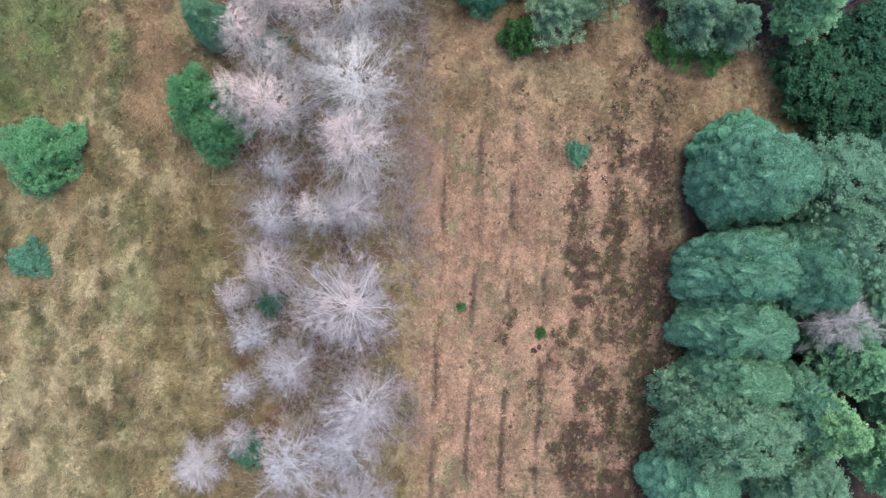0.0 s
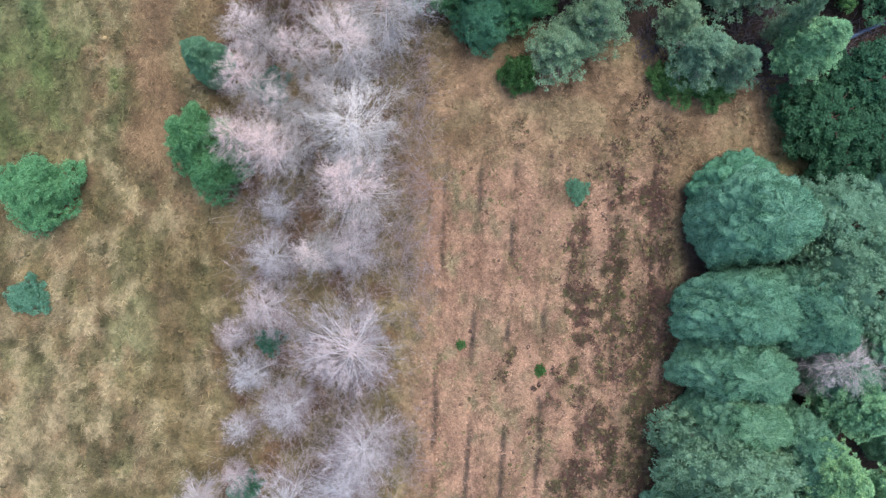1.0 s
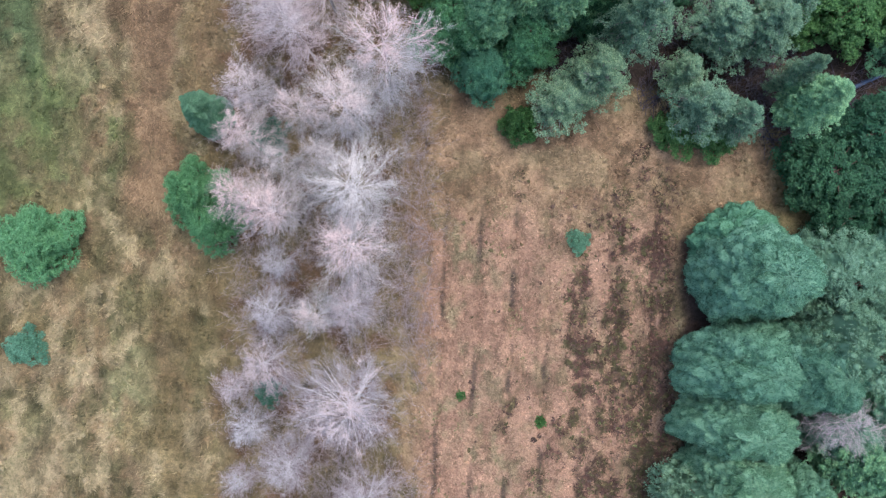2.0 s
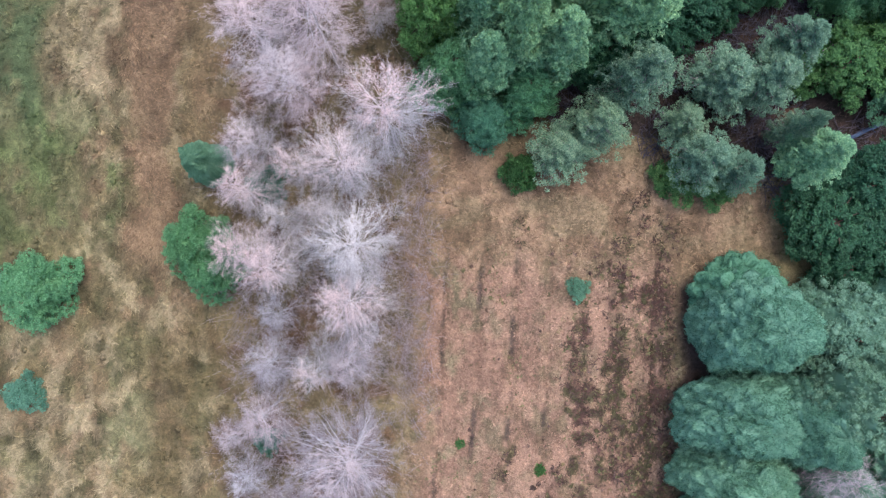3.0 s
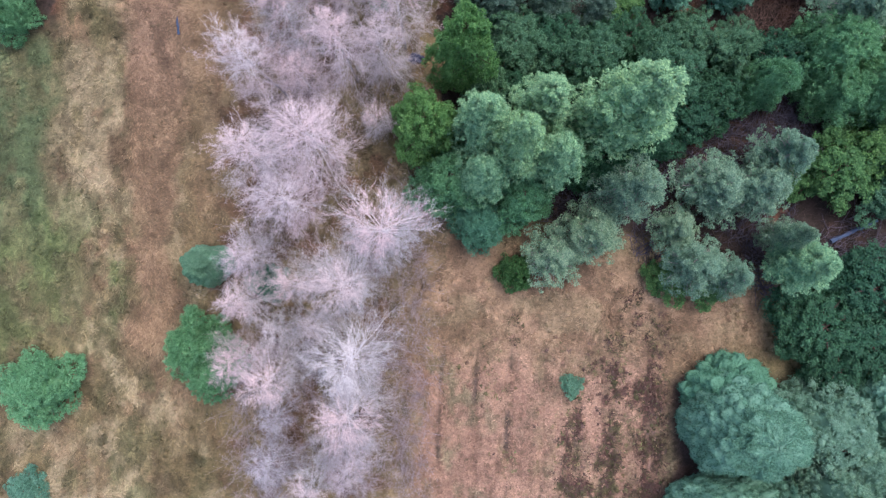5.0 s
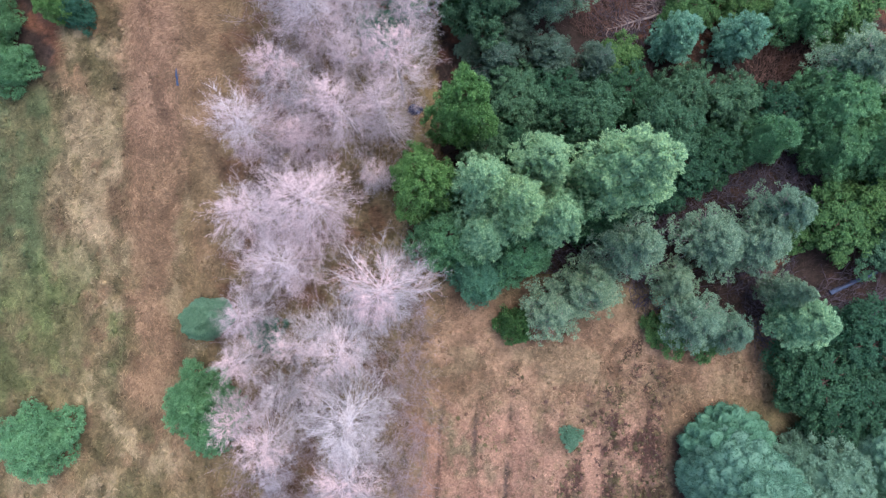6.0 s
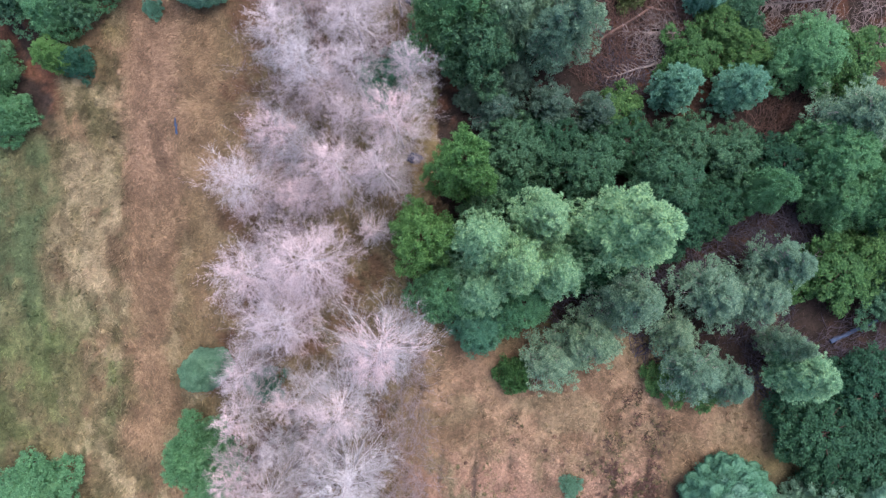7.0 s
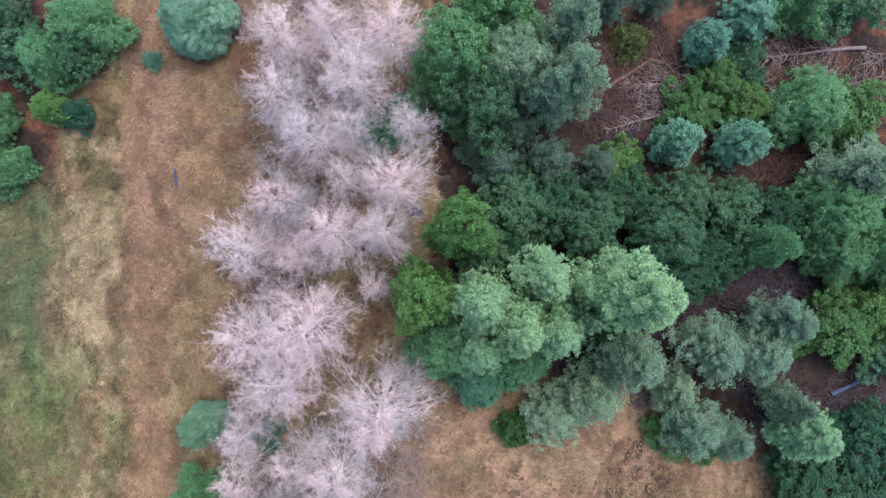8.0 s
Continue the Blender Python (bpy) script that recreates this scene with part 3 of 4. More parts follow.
def crown_meshes(seed, kind, mat, h, r, z0=0.4, lobe=0.45, lobes=240, per=60, leaf=0.16, slim=0.5, flat=0.75, tiers=0, heart=0.72, uneven=0.16, bark=None, stems=26, arms=0, smooth=0.0, inner=0.9, shell=0.0):
    """A trunk with limbs, and a crown of many leafy clumps laid over its form."""
    rng = np.random.default_rng(seed)
    t = rng.random(lobes * 6)
    t = t[rng.random(len(t)) < 0.25 + 0.75 * profile(kind, t)][:lobes]
    n = len(t)
    if tiers:
        t = np.clip((np.floor(t * tiers) + 0.5 + rng.normal(0, 0.22, n)) / tiers, 0.01, 0.99)
    a = rng.uniform(0, 2 * np.pi, n)
    lump = 1 + uneven * (np.sin(a * 3 + seed) * 0.6 + np.sin(a * 5 + t * 7 + seed * 2) * 0.7)
    depth = np.where(rng.random(n) < 0.8, rng.uniform(0.86, 1.06, n), rng.uniform(0.4, 0.86, n))
    depth = depth + (rng.uniform(0.95, 1.02, n) - depth) * smooth
    R = r * profile(kind, t) * lump * depth
    c = np.stack([R * np.cos(a), R * np.sin(a), z0 + t * (h - z0) * 0.97], 1)
    out = unit(np.stack([np.cos(a) * (1 - t * 0.5), np.sin(a) * (1 - t * 0.5), 0.35 + 0.8 * t], 1))
    size = lobe * rng.uniform(0.65, 1.3, n) * (1 - 0.35 * t)
    if arms:
        # sprays of foliage along separate boughs, with gaps between them
        ta = (np.arange(arms) + rng.random(arms)) / arms * 0.98
        full = 0.3 + ta * rng.uniform(0.6, 1.4, arms)
        bough = rng.choice(arms, n, p=full / full.sum())
        aa = np.arange(arms) * 2.39996 + rng.normal(0, 0.3, arms)
        along = 0.2 + 0.78 * np.sqrt(rng.random(n))
        reach = r * profile(kind, ta) * rng.uniform(0.8, 1.12, arms) + 0.1
        a = aa[bough] + rng.normal(0, 0.16, n)
        t = np.clip(ta[bough] + rng.normal(0, 0.012, n), 0.01, 0.99)
        R = reach[bough] * along
        c = np.stack([R * np.cos(a), R * np.sin(a), z0 + t * (h - z0) * 0.97 + 0.12 * R], 1)
        out = unit(np.stack([np.cos(a), np.sin(a), np.full(n, 0.5)], 1))
        size = lobe * rng.uniform(0.7, 1.25, n) * (1.15 - 0.5 * along) * (1 - 0.3 * t)
    else:
        # close the top
        cap = rng.random(n) < 0.07
        R = np.where(cap, r * profile(kind, np.full(n, 0.86)) * np.sqrt(rng.random(n)), R)
        t = np.where(cap, 0.9 + 0.07 * (1 - R / (r * 0.8)), t)
        c = np.stack([R * np.cos(a), R * np.sin(a), z0 + t * (h - z0) * 0.97], 1)
    sc = np.stack([size, size, size * flat], 1)
    core = (BALL_V[None] * rng.uniform(0.8, 1.15, (n, len(BALL_V), 1)) * sc[:, None] * heart + c[:, None]).reshape(-1, 3)
    cf = (np.arange(n)[:, None, None] * len(BALL_V) + BALL_F[None]).reshape(-1, 3)
    d = unit(rng.normal(size=(n, per, 3)) + out[:, None] * 0.75 + np.array((0, 0, 0.35)))
    pos = (c[:, None] + d * sc[:, None] * rng.uniform(0.72, 1.12, (n, per, 1))).reshape(-1, 3)
    d = d.reshape(-1, 3)
    o2 = np.repeat(out, per, 0)
    axis = unit((d * 0.35 + o2 * 0.6) * (1, 1, 0.4) + rng.normal(0, 0.5, d.shape))
    nrm = unit(d * 0.6 + np.array((0, 0, 0.75)) + rng.normal(0, 0.4, d.shape))
    lv, lf = leaves(pos, axis, nrm, leaf, leaf * slim, rng)
    # sheltered leaves inside, behind the outer sprays
    k = lobes * 9
    ti = rng.random(k) ** 0.8 * 0.97
    ai = rng.uniform(0, 2 * np.pi, k)
    Ri = r * profile(kind, ti) * (1 + uneven * (np.sin(ai * 3 + seed) * 0.6 + np.sin(ai * 5 + ti * 7 + seed * 2) * 0.7)) * rng.uniform(0.3, inner, k)
    pi_ = np.stack([Ri * np.cos(ai), Ri * np.sin(ai), z0 + ti * (h - z0) * 0.95], 1)
    oi = np.stack([np.cos(ai), np.sin(ai), np.full(k, 0.8)], 1)
    iv, if_ = leaves(pi_, unit(rng.normal(size=(k, 3))), unit(oi + rng.normal(0, 0.5, (k, 3))), leaf * 1.7, leaf * 1.2, rng)
    lv, lf = np.concatenate([lv, iv]), np.concatenate([lf, if_ + len(lv)])
    tri = np.concatenate([lf[:, [0, 1, 2]], lf[:, [0, 2, 3]]], 0)
    if shell:
        # the close-grown outer layer of needles that shows between the sprays
        ga, gt = np.meshgrid(np.arange(64) * 2 * np.pi / 64, np.linspace(0.02, 0.985, 40))
        knob = 1 + uneven * (np.sin(ga * 3 + seed) * 0.6 + np.sin(ga * 5 + gt * 7 + seed * 2) * 0.7) + rng.normal(0, 0.018, ga.shape)
        gr = r * profile(kind, gt) * knob * shell
        sv = np.stack([gr * np.cos(ga), gr * np.sin(ga), z0 + gt * (h - z0) * 0.955], -1).reshape(-1, 3)
        o = (np.arange(39)[:, None] * 64 + np.arange(64)[None]).ravel()
        o2_ = (np.arange(39)[:, None] * 64 + (np.arange(64)[None] + 1) % 64).ravel()
        cf = np.concatenate([cf, np.stack([o, o2_, o2_ + 64], 1) + len(core), np.stack([o, o2_ + 64, o + 64], 1) + len(core)], 0)
        core = np.concatenate([core, sv])
    crown = mesh_of("crown", *joined([(lv, tri), (core, cf)] if heart > 0 else [(lv, tri)]), mat)
    k = 7
    zz = np.linspace(0, 0.93, k)
    stem = np.column_stack([np.cumsum(rng.normal(0, 0.05, (k, 2)), 0) * zz[:, None], zz * h])
    rad = (0.035 + 0.011 * h) * (1 - zz) ** 0.8 + 0.015
    woods = [rods(stem[:-1], stem[1:], rad[:-1], rad[1:], 7)]
    pick = rng.choice(n, min(stems, n), replace=False)
    tip = c[pick]
    foot_z = np.clip(tip[:, 2] - 0.35 * np.hypot(tip[:, 0], tip[:, 1]), 0.05 * h, 0.9 * h)
    foot = np.stack([np.interp(foot_z / h, zz, stem[:, q]) for q in range(2)] + [foot_z], 1)
    bend = (foot + tip) / 2 + rng.normal(0, 0.1, tip.shape)
    fine = 0.5 if arms else 1.0
    woods += [rods(foot, bend, np.full(len(tip), 0.035 * fine), np.full(len(tip), 0.026 * fine), 4), rods(bend, tip, np.full(len(tip), 0.026 * fine), np.full(len(tip), 0.012 * fine), 4)]
    trunk = mesh_of("trunk", *joined(woods), bark or M_DARK_BARK)
    return trunk, crown


def scalloped_pine(seed, mat, h=7.0, r=3.0, z0=0.25, rows=12, width=0.78, n=32000, leaf=0.115):
    """A dense pine: its foliage hangs in rows of overlapping rounded sprays, like shingles, covered in needle tufts."""
    rng = np.random.default_rng(seed)
    toss = rng.random((rows + 4, 97))

    def surface(a, t):
        base = profile("dome", t)
        lump = 1 + 0.08 * np.sin(a * 3 + seed) + 0.08 * np.sin(a * 5 + t * 6 + seed * 2)
        drift = t + 0.022 * np.sin(a * 4 + seed) + 0.014 * np.sin(a * 9 + 2 * seed)
        q = np.clip(drift, 0, 0.999) * rows
        row = q.astype(int)
        v = q - row
        count = np.maximum(4, np.round(2 * np.pi * r * profile("dome", (row + 0.5) / rows) / width)).astype(int)
        w = (a / (2 * np.pi) * count + toss[row, 0] + 0.12 * np.sin(v * 5 + row)) % count
        cell = w.astype(int)
        u = (w - cell) * 2 - 1
        own = toss[row, cell % 96 + 1]
        puff = np.sqrt(np.clip(1 - u * u * 0.92, 0, 1)) * np.clip(1.15 - v, 0, 1) ** 0.7 * np.clip(v * 9, 0.25, 1)
        out = ((0.26 + 0.22 * own) * puff + 0.16 * own) * np.clip(base * 3, 0, 1)
        R = r * base * lump * 0.9 + out
        z = z0 + t * (h - z0) * 0.96 + out * 0.7 * t
        return np.stack([R * np.cos(a), R * np.sin(a), z], -1)

    ga, gt = np.meshgrid(np.arange(150) * 2 * np.pi / 150, np.concatenate([np.linspace(0.0, 0.95, 100), [0.965, 0.98, 0.992, 0.999]]))
    sv = surface(ga.ravel(), gt.ravel()) + rng.normal(0, 0.02, (ga.size, 3))
    i = (np.arange(gt.shape[0] - 1)[:, None] * 150 + np.arange(150)[None]).ravel()
    j = (np.arange(gt.shape[0] - 1)[:, None] * 150 + (np.arange(150)[None] + 1) % 150).ravel()
    tri = np.concatenate([np.stack([i, j, j + 150], 1), np.stack([i, j + 150, i + 150], 1)], 0)
    sv = np.concatenate([sv, [[0, 0, z0 + (h - z0) * 0.965]]])
    last = len(sv) - 151 + np.arange(150)
    tri = np.concatenate([tri, np.stack([last, len(sv) - 151 + (np.arange(150) + 1) % 150, np.full(150, len(sv) - 1)], 1)], 0)
    t = rng.random(n * 2)
    t = np.where(rng.random(n * 2) < 0.3, 1 - 0.2 * t, t)
    t = t[rng.random(n * 2) < 0.12 + 0.88 * profile("dome", t)][:n] * 0.998
    a = rng.uniform(0, 2 * np.pi, len(t))
    p = surface(a, t)
    up = np.stack([np.cos(a) * (1 - 0.6 * t), np.sin(a) * (1 - 0.6 * t), 0.4 + 0.8 * t], 1)
    p = p + unit(up) * rng.uniform(-0.02, 0.11, (len(t), 1))
    axis = unit(np.stack([np.cos(a), np.sin(a), 0.15 + 0.5 * t], 1) + rng.normal(0, 0.55, p.shape))
    nrm = unit(up + np.array((0, 0, 0.4)) + rng.normal(0, 0.75, p.shape))
    lv, lf = leaves(p, axis, nrm, leaf, leaf * 0.45, rng)
    crown = mesh_of("crown", *joined([(lv, np.concatenate([lf[:, [0, 1, 2]], lf[:, [0, 2, 3]]], 0)), (sv, tri)]), mat)
    zz = np.linspace(0, 0.93, 7)
    stem = np.column_stack([np.cumsum(rng.normal(0, 0.04, (7, 2)), 0) * zz[:, None], zz * h])
    rad = 0.11 * (1 - zz) ** 0.8 + 0.015
    return mesh_of("trunk", *rods(stem[:-1], stem[1:], rad[:-1], rad[1:], 7), M_DARK_BARK), crown


def planter(name, category, group, h, r, variants, names):
    """Returns a function that plants one tree: its foot, height, reach and turn."""
    made = [v() for v in variants]
    count = [0]

    def plant(x, y, height, rx, ry=None, label="", turn=None, variant=None):
        i = count[0]
        count[0] += 1
        meshes = made[i % len(made) if variant is None else variant]
        ob = new(name)
        ob.empty_display_size = 0.3
        ob.location = (x, y, z_at(x, y) - 0.06)
        spin = (i * 137.5) % 360 if turn is None else turn
        ob.rotation_euler = (0, 0, radians(0 if ry else spin))
        ob.scale = (rx / r, (ry or rx) / r, height / h)
        trunk = part(names[0], meshes[0], ob)
        for nm, me in zip(names[1:], meshes[1:]):
            part(nm, me, trunk if nm in ("limb", "leader") else ob)
        tagged(ob, label, category, group)
        return ob

    return plant


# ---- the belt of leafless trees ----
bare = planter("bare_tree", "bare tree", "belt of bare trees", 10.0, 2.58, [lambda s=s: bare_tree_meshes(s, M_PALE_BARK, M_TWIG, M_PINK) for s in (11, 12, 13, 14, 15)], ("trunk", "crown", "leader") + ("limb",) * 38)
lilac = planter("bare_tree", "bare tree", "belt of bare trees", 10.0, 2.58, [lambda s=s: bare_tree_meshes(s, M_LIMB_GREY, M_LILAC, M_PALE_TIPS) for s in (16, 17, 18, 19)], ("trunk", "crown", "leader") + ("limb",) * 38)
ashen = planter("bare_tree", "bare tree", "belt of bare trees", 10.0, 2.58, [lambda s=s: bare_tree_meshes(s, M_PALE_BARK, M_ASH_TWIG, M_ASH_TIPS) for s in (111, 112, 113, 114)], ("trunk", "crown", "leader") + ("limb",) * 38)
PALE = "leafless pale grey tree with fine lilac twigs over rough grass"
SMALL = "small leafless lilac-grey sapling among rough grass"
TALL = "tall leafless pinkish-white tree with rising limbs, crowded by neighbours"
lilac(-9.1, -0.8, 6.8, 1.61, label=PALE)
ashen(-6.15, 1.7, 9.3, 1.17, label=PALE)
lilac(-4.8, 2.05, 7.6, 1.61, label=PALE)
lilac(-9.05, 1.75, 5.3, 1.50, label=PALE)
ashen(-8.15, 7, 9.9, 1.87, label=TALL)
ashen(-4.2, 7.95, 10.9, 2.53, label=TALL)
ashen(-10.05, 7.7, 8.3, 1.39, label=PALE)
ashen(-5.85, 9.6, 9.5, 1.02, label=PALE)
ashen(-4.3, 5, 10.2, 2.17, label=TALL)
ashen(-7.85, 9.25, 8.7, 1.02, label=PALE)
lilac(-10.5, -4.7, 3.85, 1.29, label=SMALL)
lilac(-8, -6.35, 5.5, 1.50, label=PALE)
lilac(-11.15, -7.7, 2.4, 1.00, label=SMALL)
lilac(-11.3, -10.4, 2.8, 1.00, label=SMALL)
lilac(-5, -9.7, 7.5, 1.82, label=PALE)
lilac(-8.1, -11, 6, 2.26, label=PALE)
lilac(-13.8, -12.1, 2.7, 1.60, label=SMALL)
ashen(-9.8, 10.6, 8.5, 1.57, label=PALE)
lilac(-8.7, 4.3, 5.3, 1.17, label=PALE)
lilac(-11.65, -2.7, 2.5, 1.00, label=SMALL)
lilac(-4.55, -2.9, 7.85, 2.70, label=PALE)
lilac(-3.9, -8, 7.6, 2.15, label=PALE)
ashen(-6.8, 11.5, 9.5, 1.33, label=TALL)
ashen(-4.5, 11.7, 11.5, 2.11, label=TALL)
bare(-2.75, 14.2, 11.4, 2.42, label=TALL)
bare(-9.4, 12.9, 8.5, 1.39, label=PALE)
bare(-7.1, 15.75, 10.8, 1.93, label=TALL)
bare(-6.0, 18.5, 12.8, 2.42, label=TALL)
bare(-8.8, 18, 11.6, 1.93, label=TALL)
bare(-3.3, 20.1, 6.2, 1.07, label=PALE)
bare(-6.4, 21.5, 10.4, 1.21, label=TALL)
bare(-8.6, 22.05, 12, 1.76, label=TALL)
bare(-7.1, 24.3, 12.5, 1.52, label=TALL)
bare(-4.6, 22.95, 12.6, 1.80, label=TALL)
bare(-2.65, 22.95, 11.4, 1.57, label=TALL)
bare(-1.85, 24.9, 12.3, 1.87, label=TALL)
bare(-4, 25.15, 11.7, 1.14, label=TALL)
bare(-5.6, 27.1, 13.2, 1.63, label=TALL)
bare(-7.4, 29.65, 10, 1.70, label=TALL)
bare(-4, 27.7, 10.9, 1.33, label=TALL)
bare(-1.35, 27.9, 9.3, 1.29, label=PALE)
bare(-3.85, 30.2, 9.8, 2.05, label=TALL)
bare(-7.3, 32.4, 10, 1.70, label=TALL)
bare(-2, 32.5, 10, 1.93, label=TALL)
bare(-5.15, 32.9, 10, 1.57, label=TALL)
lilac(-4.6, -13.3, 7, 1.94, label=PALE)


def thicket(n, seed):
    """Fine bare scrub between the trees of the belt."""
    rng = np.random.default_rng(seed)
    x, y = rng.uniform(-12.5, -0.6, n), rng.uniform(-15, 37, n)
    dens = step(0.42, 0.62, fbm(x * 0.45, y * 0.45, 81)) * band(x, -11.5, -1.6, 0.7) + 1.0 * spot(x, y, -2.0, 5.0, 1.8, 5.5) + 1.0 * spot(x, y, -1.5, 13.0, 1.8, 3.0)
    ok = rng.random(n) < np.clip(dens, 0, 1)
    x, y = x[ok], y[ok]
    m = len(x)
    p = np.stack([x, y, ground_height(x, y)], 1)
    d = unit(np.stack([rng.normal(0, 0.55, m), rng.normal(0, 0.55, m), np.full(m, 1.0)], 1))
    L = rng.uniform(0.7, 2.6, (m, 1))
    q = p + d * L
    pieces = [rods(p, q, np.full(m, 0.008), np.full(m, 0.004), 3)]
    for k in range(6):
        w = rng.uniform(0.3, 1, (m, 1))
        a = p + (q - p) * w
        e = a + unit(d + rng.normal(0, 0.7, d.shape)) * L * rng.uniform(0.2, 0.45, (m, 1))
        pieces.append(rods(a, e, np.full(m, 0.0045), np.full(m, 0.0025), 3))
    ob = new("bare_scrub", mesh_of("bare_scrub", *joined(pieces), M_SCRUB))
    return tagged(ob, "thin purple-grey leafless scrub between the bare trees", "scrub", kind="stuff")


M_SCRUB = bark_material("purple_grey_scrub", (0.27, 0.23, 0.245), (0.42, 0.365, 0.385))
thicket(13500, 77)

# ---- evergreens, broadleaves and shrubs ----
dome = planter("pine_tree", "pine tree", "row of rounded pines", 7.0, 3.0, [lambda s=s: scalloped_pine(s, M_TEAL) for s in (21, 22, 23)], ("trunk", "crown"))
silver = planter("silver_tree", "tree", "silver-leaved trees", 7.0, 2.4, [lambda s=s: crown_meshes(s, "dome", M_SILVER, 7.0, 2.4, z0=0.4, lobe=0.31, lobes=760, per=36, leaf=0.088, slim=0.6, heart=0.5, uneven=0.22, smooth=0.55, shell=0.79, inner=0.97) for s in (31, 32)], ("trunk", "crown"))
tall = planter("tall_pine", "pine tree", "tall light pines", 12.0, 2.0, [lambda s=s: crown_meshes(s, "cone", M_LIGHT, 12.0, 2.0, z0=2.2, lobe=0.21, lobes=1150, per=22, leaf=0.105, slim=0.5, heart=0.35, uneven=0.25, arms=95, inner=0.8) for s in (41, 42)], ("trunk", "crown"))
airy = planter("airy_pine", "pine tree", "thin grey-green pines", 7.0, 2.0, [lambda s=s: crown_meshes(s, "cone", M_GREY, 7.0, 2.0, z0=0.8, lobe=0.24, lobes=700, per=26, leaf=0.09, slim=0.42, heart=0.2, uneven=0.35, bark=M_GREY_BARK, stems=170, arms=70, inner=0.5) for s in (51, 52)], ("trunk", "crown"))
# low form of the airy pine, with shade-darkened needles
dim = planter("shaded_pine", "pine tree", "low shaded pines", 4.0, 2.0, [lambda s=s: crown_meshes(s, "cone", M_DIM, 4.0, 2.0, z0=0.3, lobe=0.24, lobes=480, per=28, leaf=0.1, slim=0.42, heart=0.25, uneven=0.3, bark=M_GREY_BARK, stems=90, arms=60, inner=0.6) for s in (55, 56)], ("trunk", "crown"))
broad = planter("broadleaf_tree", "tree", "broadleaved trees", 5.0, 2.0, [lambda s=s: crown_meshes(s, "round", M_GREEN, 5.0, 2.0, z0=0.2, lobe=0.28, lobes=420, per=38, leaf=0.115, slim=0.62, heart=0.45, uneven=0.4, inner=0.75) for s in (61, 62, 63)], ("trunk", "crown"))
bushy = planter("bushy_tree", "tree", "bushy trees", 4.0, 2.0, [lambda s=s: crown_meshes(s, "dome", M_SOFT, 4.0, 2.0, z0=0.1, lobe=0.23, lobes=640, per=34, leaf=0.085, slim=0.6, heart=0.45, uneven=0.27, smooth=0.25, shell=0.6) for s in (65, 66)], ("trunk", "crown"))
dark = planter("holly_tree", "tree", "dark evergreen trees", 4.0, 2.0, [lambda s=s: crown_meshes(s, "round", M_DARK, 4.0, 2.0, z0=0.1, lobe=0.30, lobes=380, per=44, leaf=0.12, slim=0.62, heart=0.45, uneven=0.22) for s in (71, 72)], ("trunk", "crown"))
bright = planter("young_oak", "tree", "bright green trees", 4.0, 2.0, [lambda s=s: crown_meshes(s, "round", M_BRIGHT, 4.0, 2.0, z0=0.2, lobe=0.36, lobes=190, per=56, leaf=0.14, slim=0.66, heart=0.45, uneven=0.3) for s in (81, 82)], ("trunk", "crown"))
lime = planter("leafy_tree", "tree", "bright green trees", 6.0, 2.0, [lambda s=s: crown_meshes(s, "round", M_LIME, 6.0, 2.0, z0=0.2, lobe=0.34, lobes=300, per=50, leaf=0.13, slim=0.62, heart=0.45, uneven=0.25) for s in (85,)], ("trunk", "crown"))
spruce = planter("blue_spruce", "spruce", "blue-green spruces", 5.0, 1.5, [lambda s=s: crown_meshes(s, "dome", M_BLUE, 5.0, 1.5, z0=0.3, lobe=0.2, lobes=420, per=34, leaf=0.13, slim=0.36, heart=0.3, uneven=0.2, tiers=9, arms=60, inner=0.75) for s in (91, 92)], ("trunk", "crown"))
deep = planter("teal_conifer", "conifer", "dark teal conifers", 4.0, 1.5, [lambda: crown_meshes(95, "dome", M_DEEP, 4.0, 1.5, z0=0.1, lobe=0.2, lobes=420, per=36, leaf=0.085, slim=0.5, heart=0.4, uneven=0.22, smooth=0.3, shell=0.75), lambda: scalloped_pine(24, M_DEEP, 4.0, 1.5, 0.2, 9, 0.5, 15000, 0.075)], ("trunk", "crown"))
shrub = planter("shrub", "shrub", "low shrubs", 1.0, 1.0, [lambda s=s, m=m: crown_meshes(s, "dome", m, 1.0, 1.0, z0=0.05, lobe=0.24, lobes=110, per=55, leaf=0.10, slim=0.5, heart=0.4, uneven=0.3, stems=12) for s, m in ((101, M_TEAL), (102, M_GREEN), (103, M_OLIVE), (104, M_BRIGHT), (105, M_DEEP))], ("trunk", "crown"))

ROUND = "rounded teal-green pine with scalloped foliage down to the ground"
deep(16.4, 5.0, 3.8, 2.0, label="low rounded blue-green pine at the end of a pine row", variant=1)
dome(16.54, 3.6, 7.7, 3.0, 2.6, label=ROUND)
dome(16.37, -1.3, 7.3, 3.7, 2.2, label=ROUND)
dome(15.60, -4.4, 7.2, 2.9, 1.9, label=ROUND)
dome(15.49, -7.0, 7.2, 2.6, 1.8, label=ROUND)
dome(18.88, -1.2, 8.6, 2.4, label=ROUND)
silver(20.56, 3.1, 6.6, 2.8, label="grey-green tree with a soft crown behind the pines")
dome(13.54, -13.2, 5.5, 2.5, label=ROUND)
lilac(20.1, -3.7, 7.2, 1.9, label="twiggy grey leafless tree among rounded pines")
dome(21.2, -4.9, 6.0, 1.7, label=ROUND)
dome(18.67, -8.8, 7.6, 2.2, label=ROUND)
dome(23.99, 0.5, 7.0, 2.6, label=ROUND)
dome(24.10, -4.0, 7.0, 2.6, label=ROUND)
SILV = "broad silvery-green tree with small leaves beside the pines"
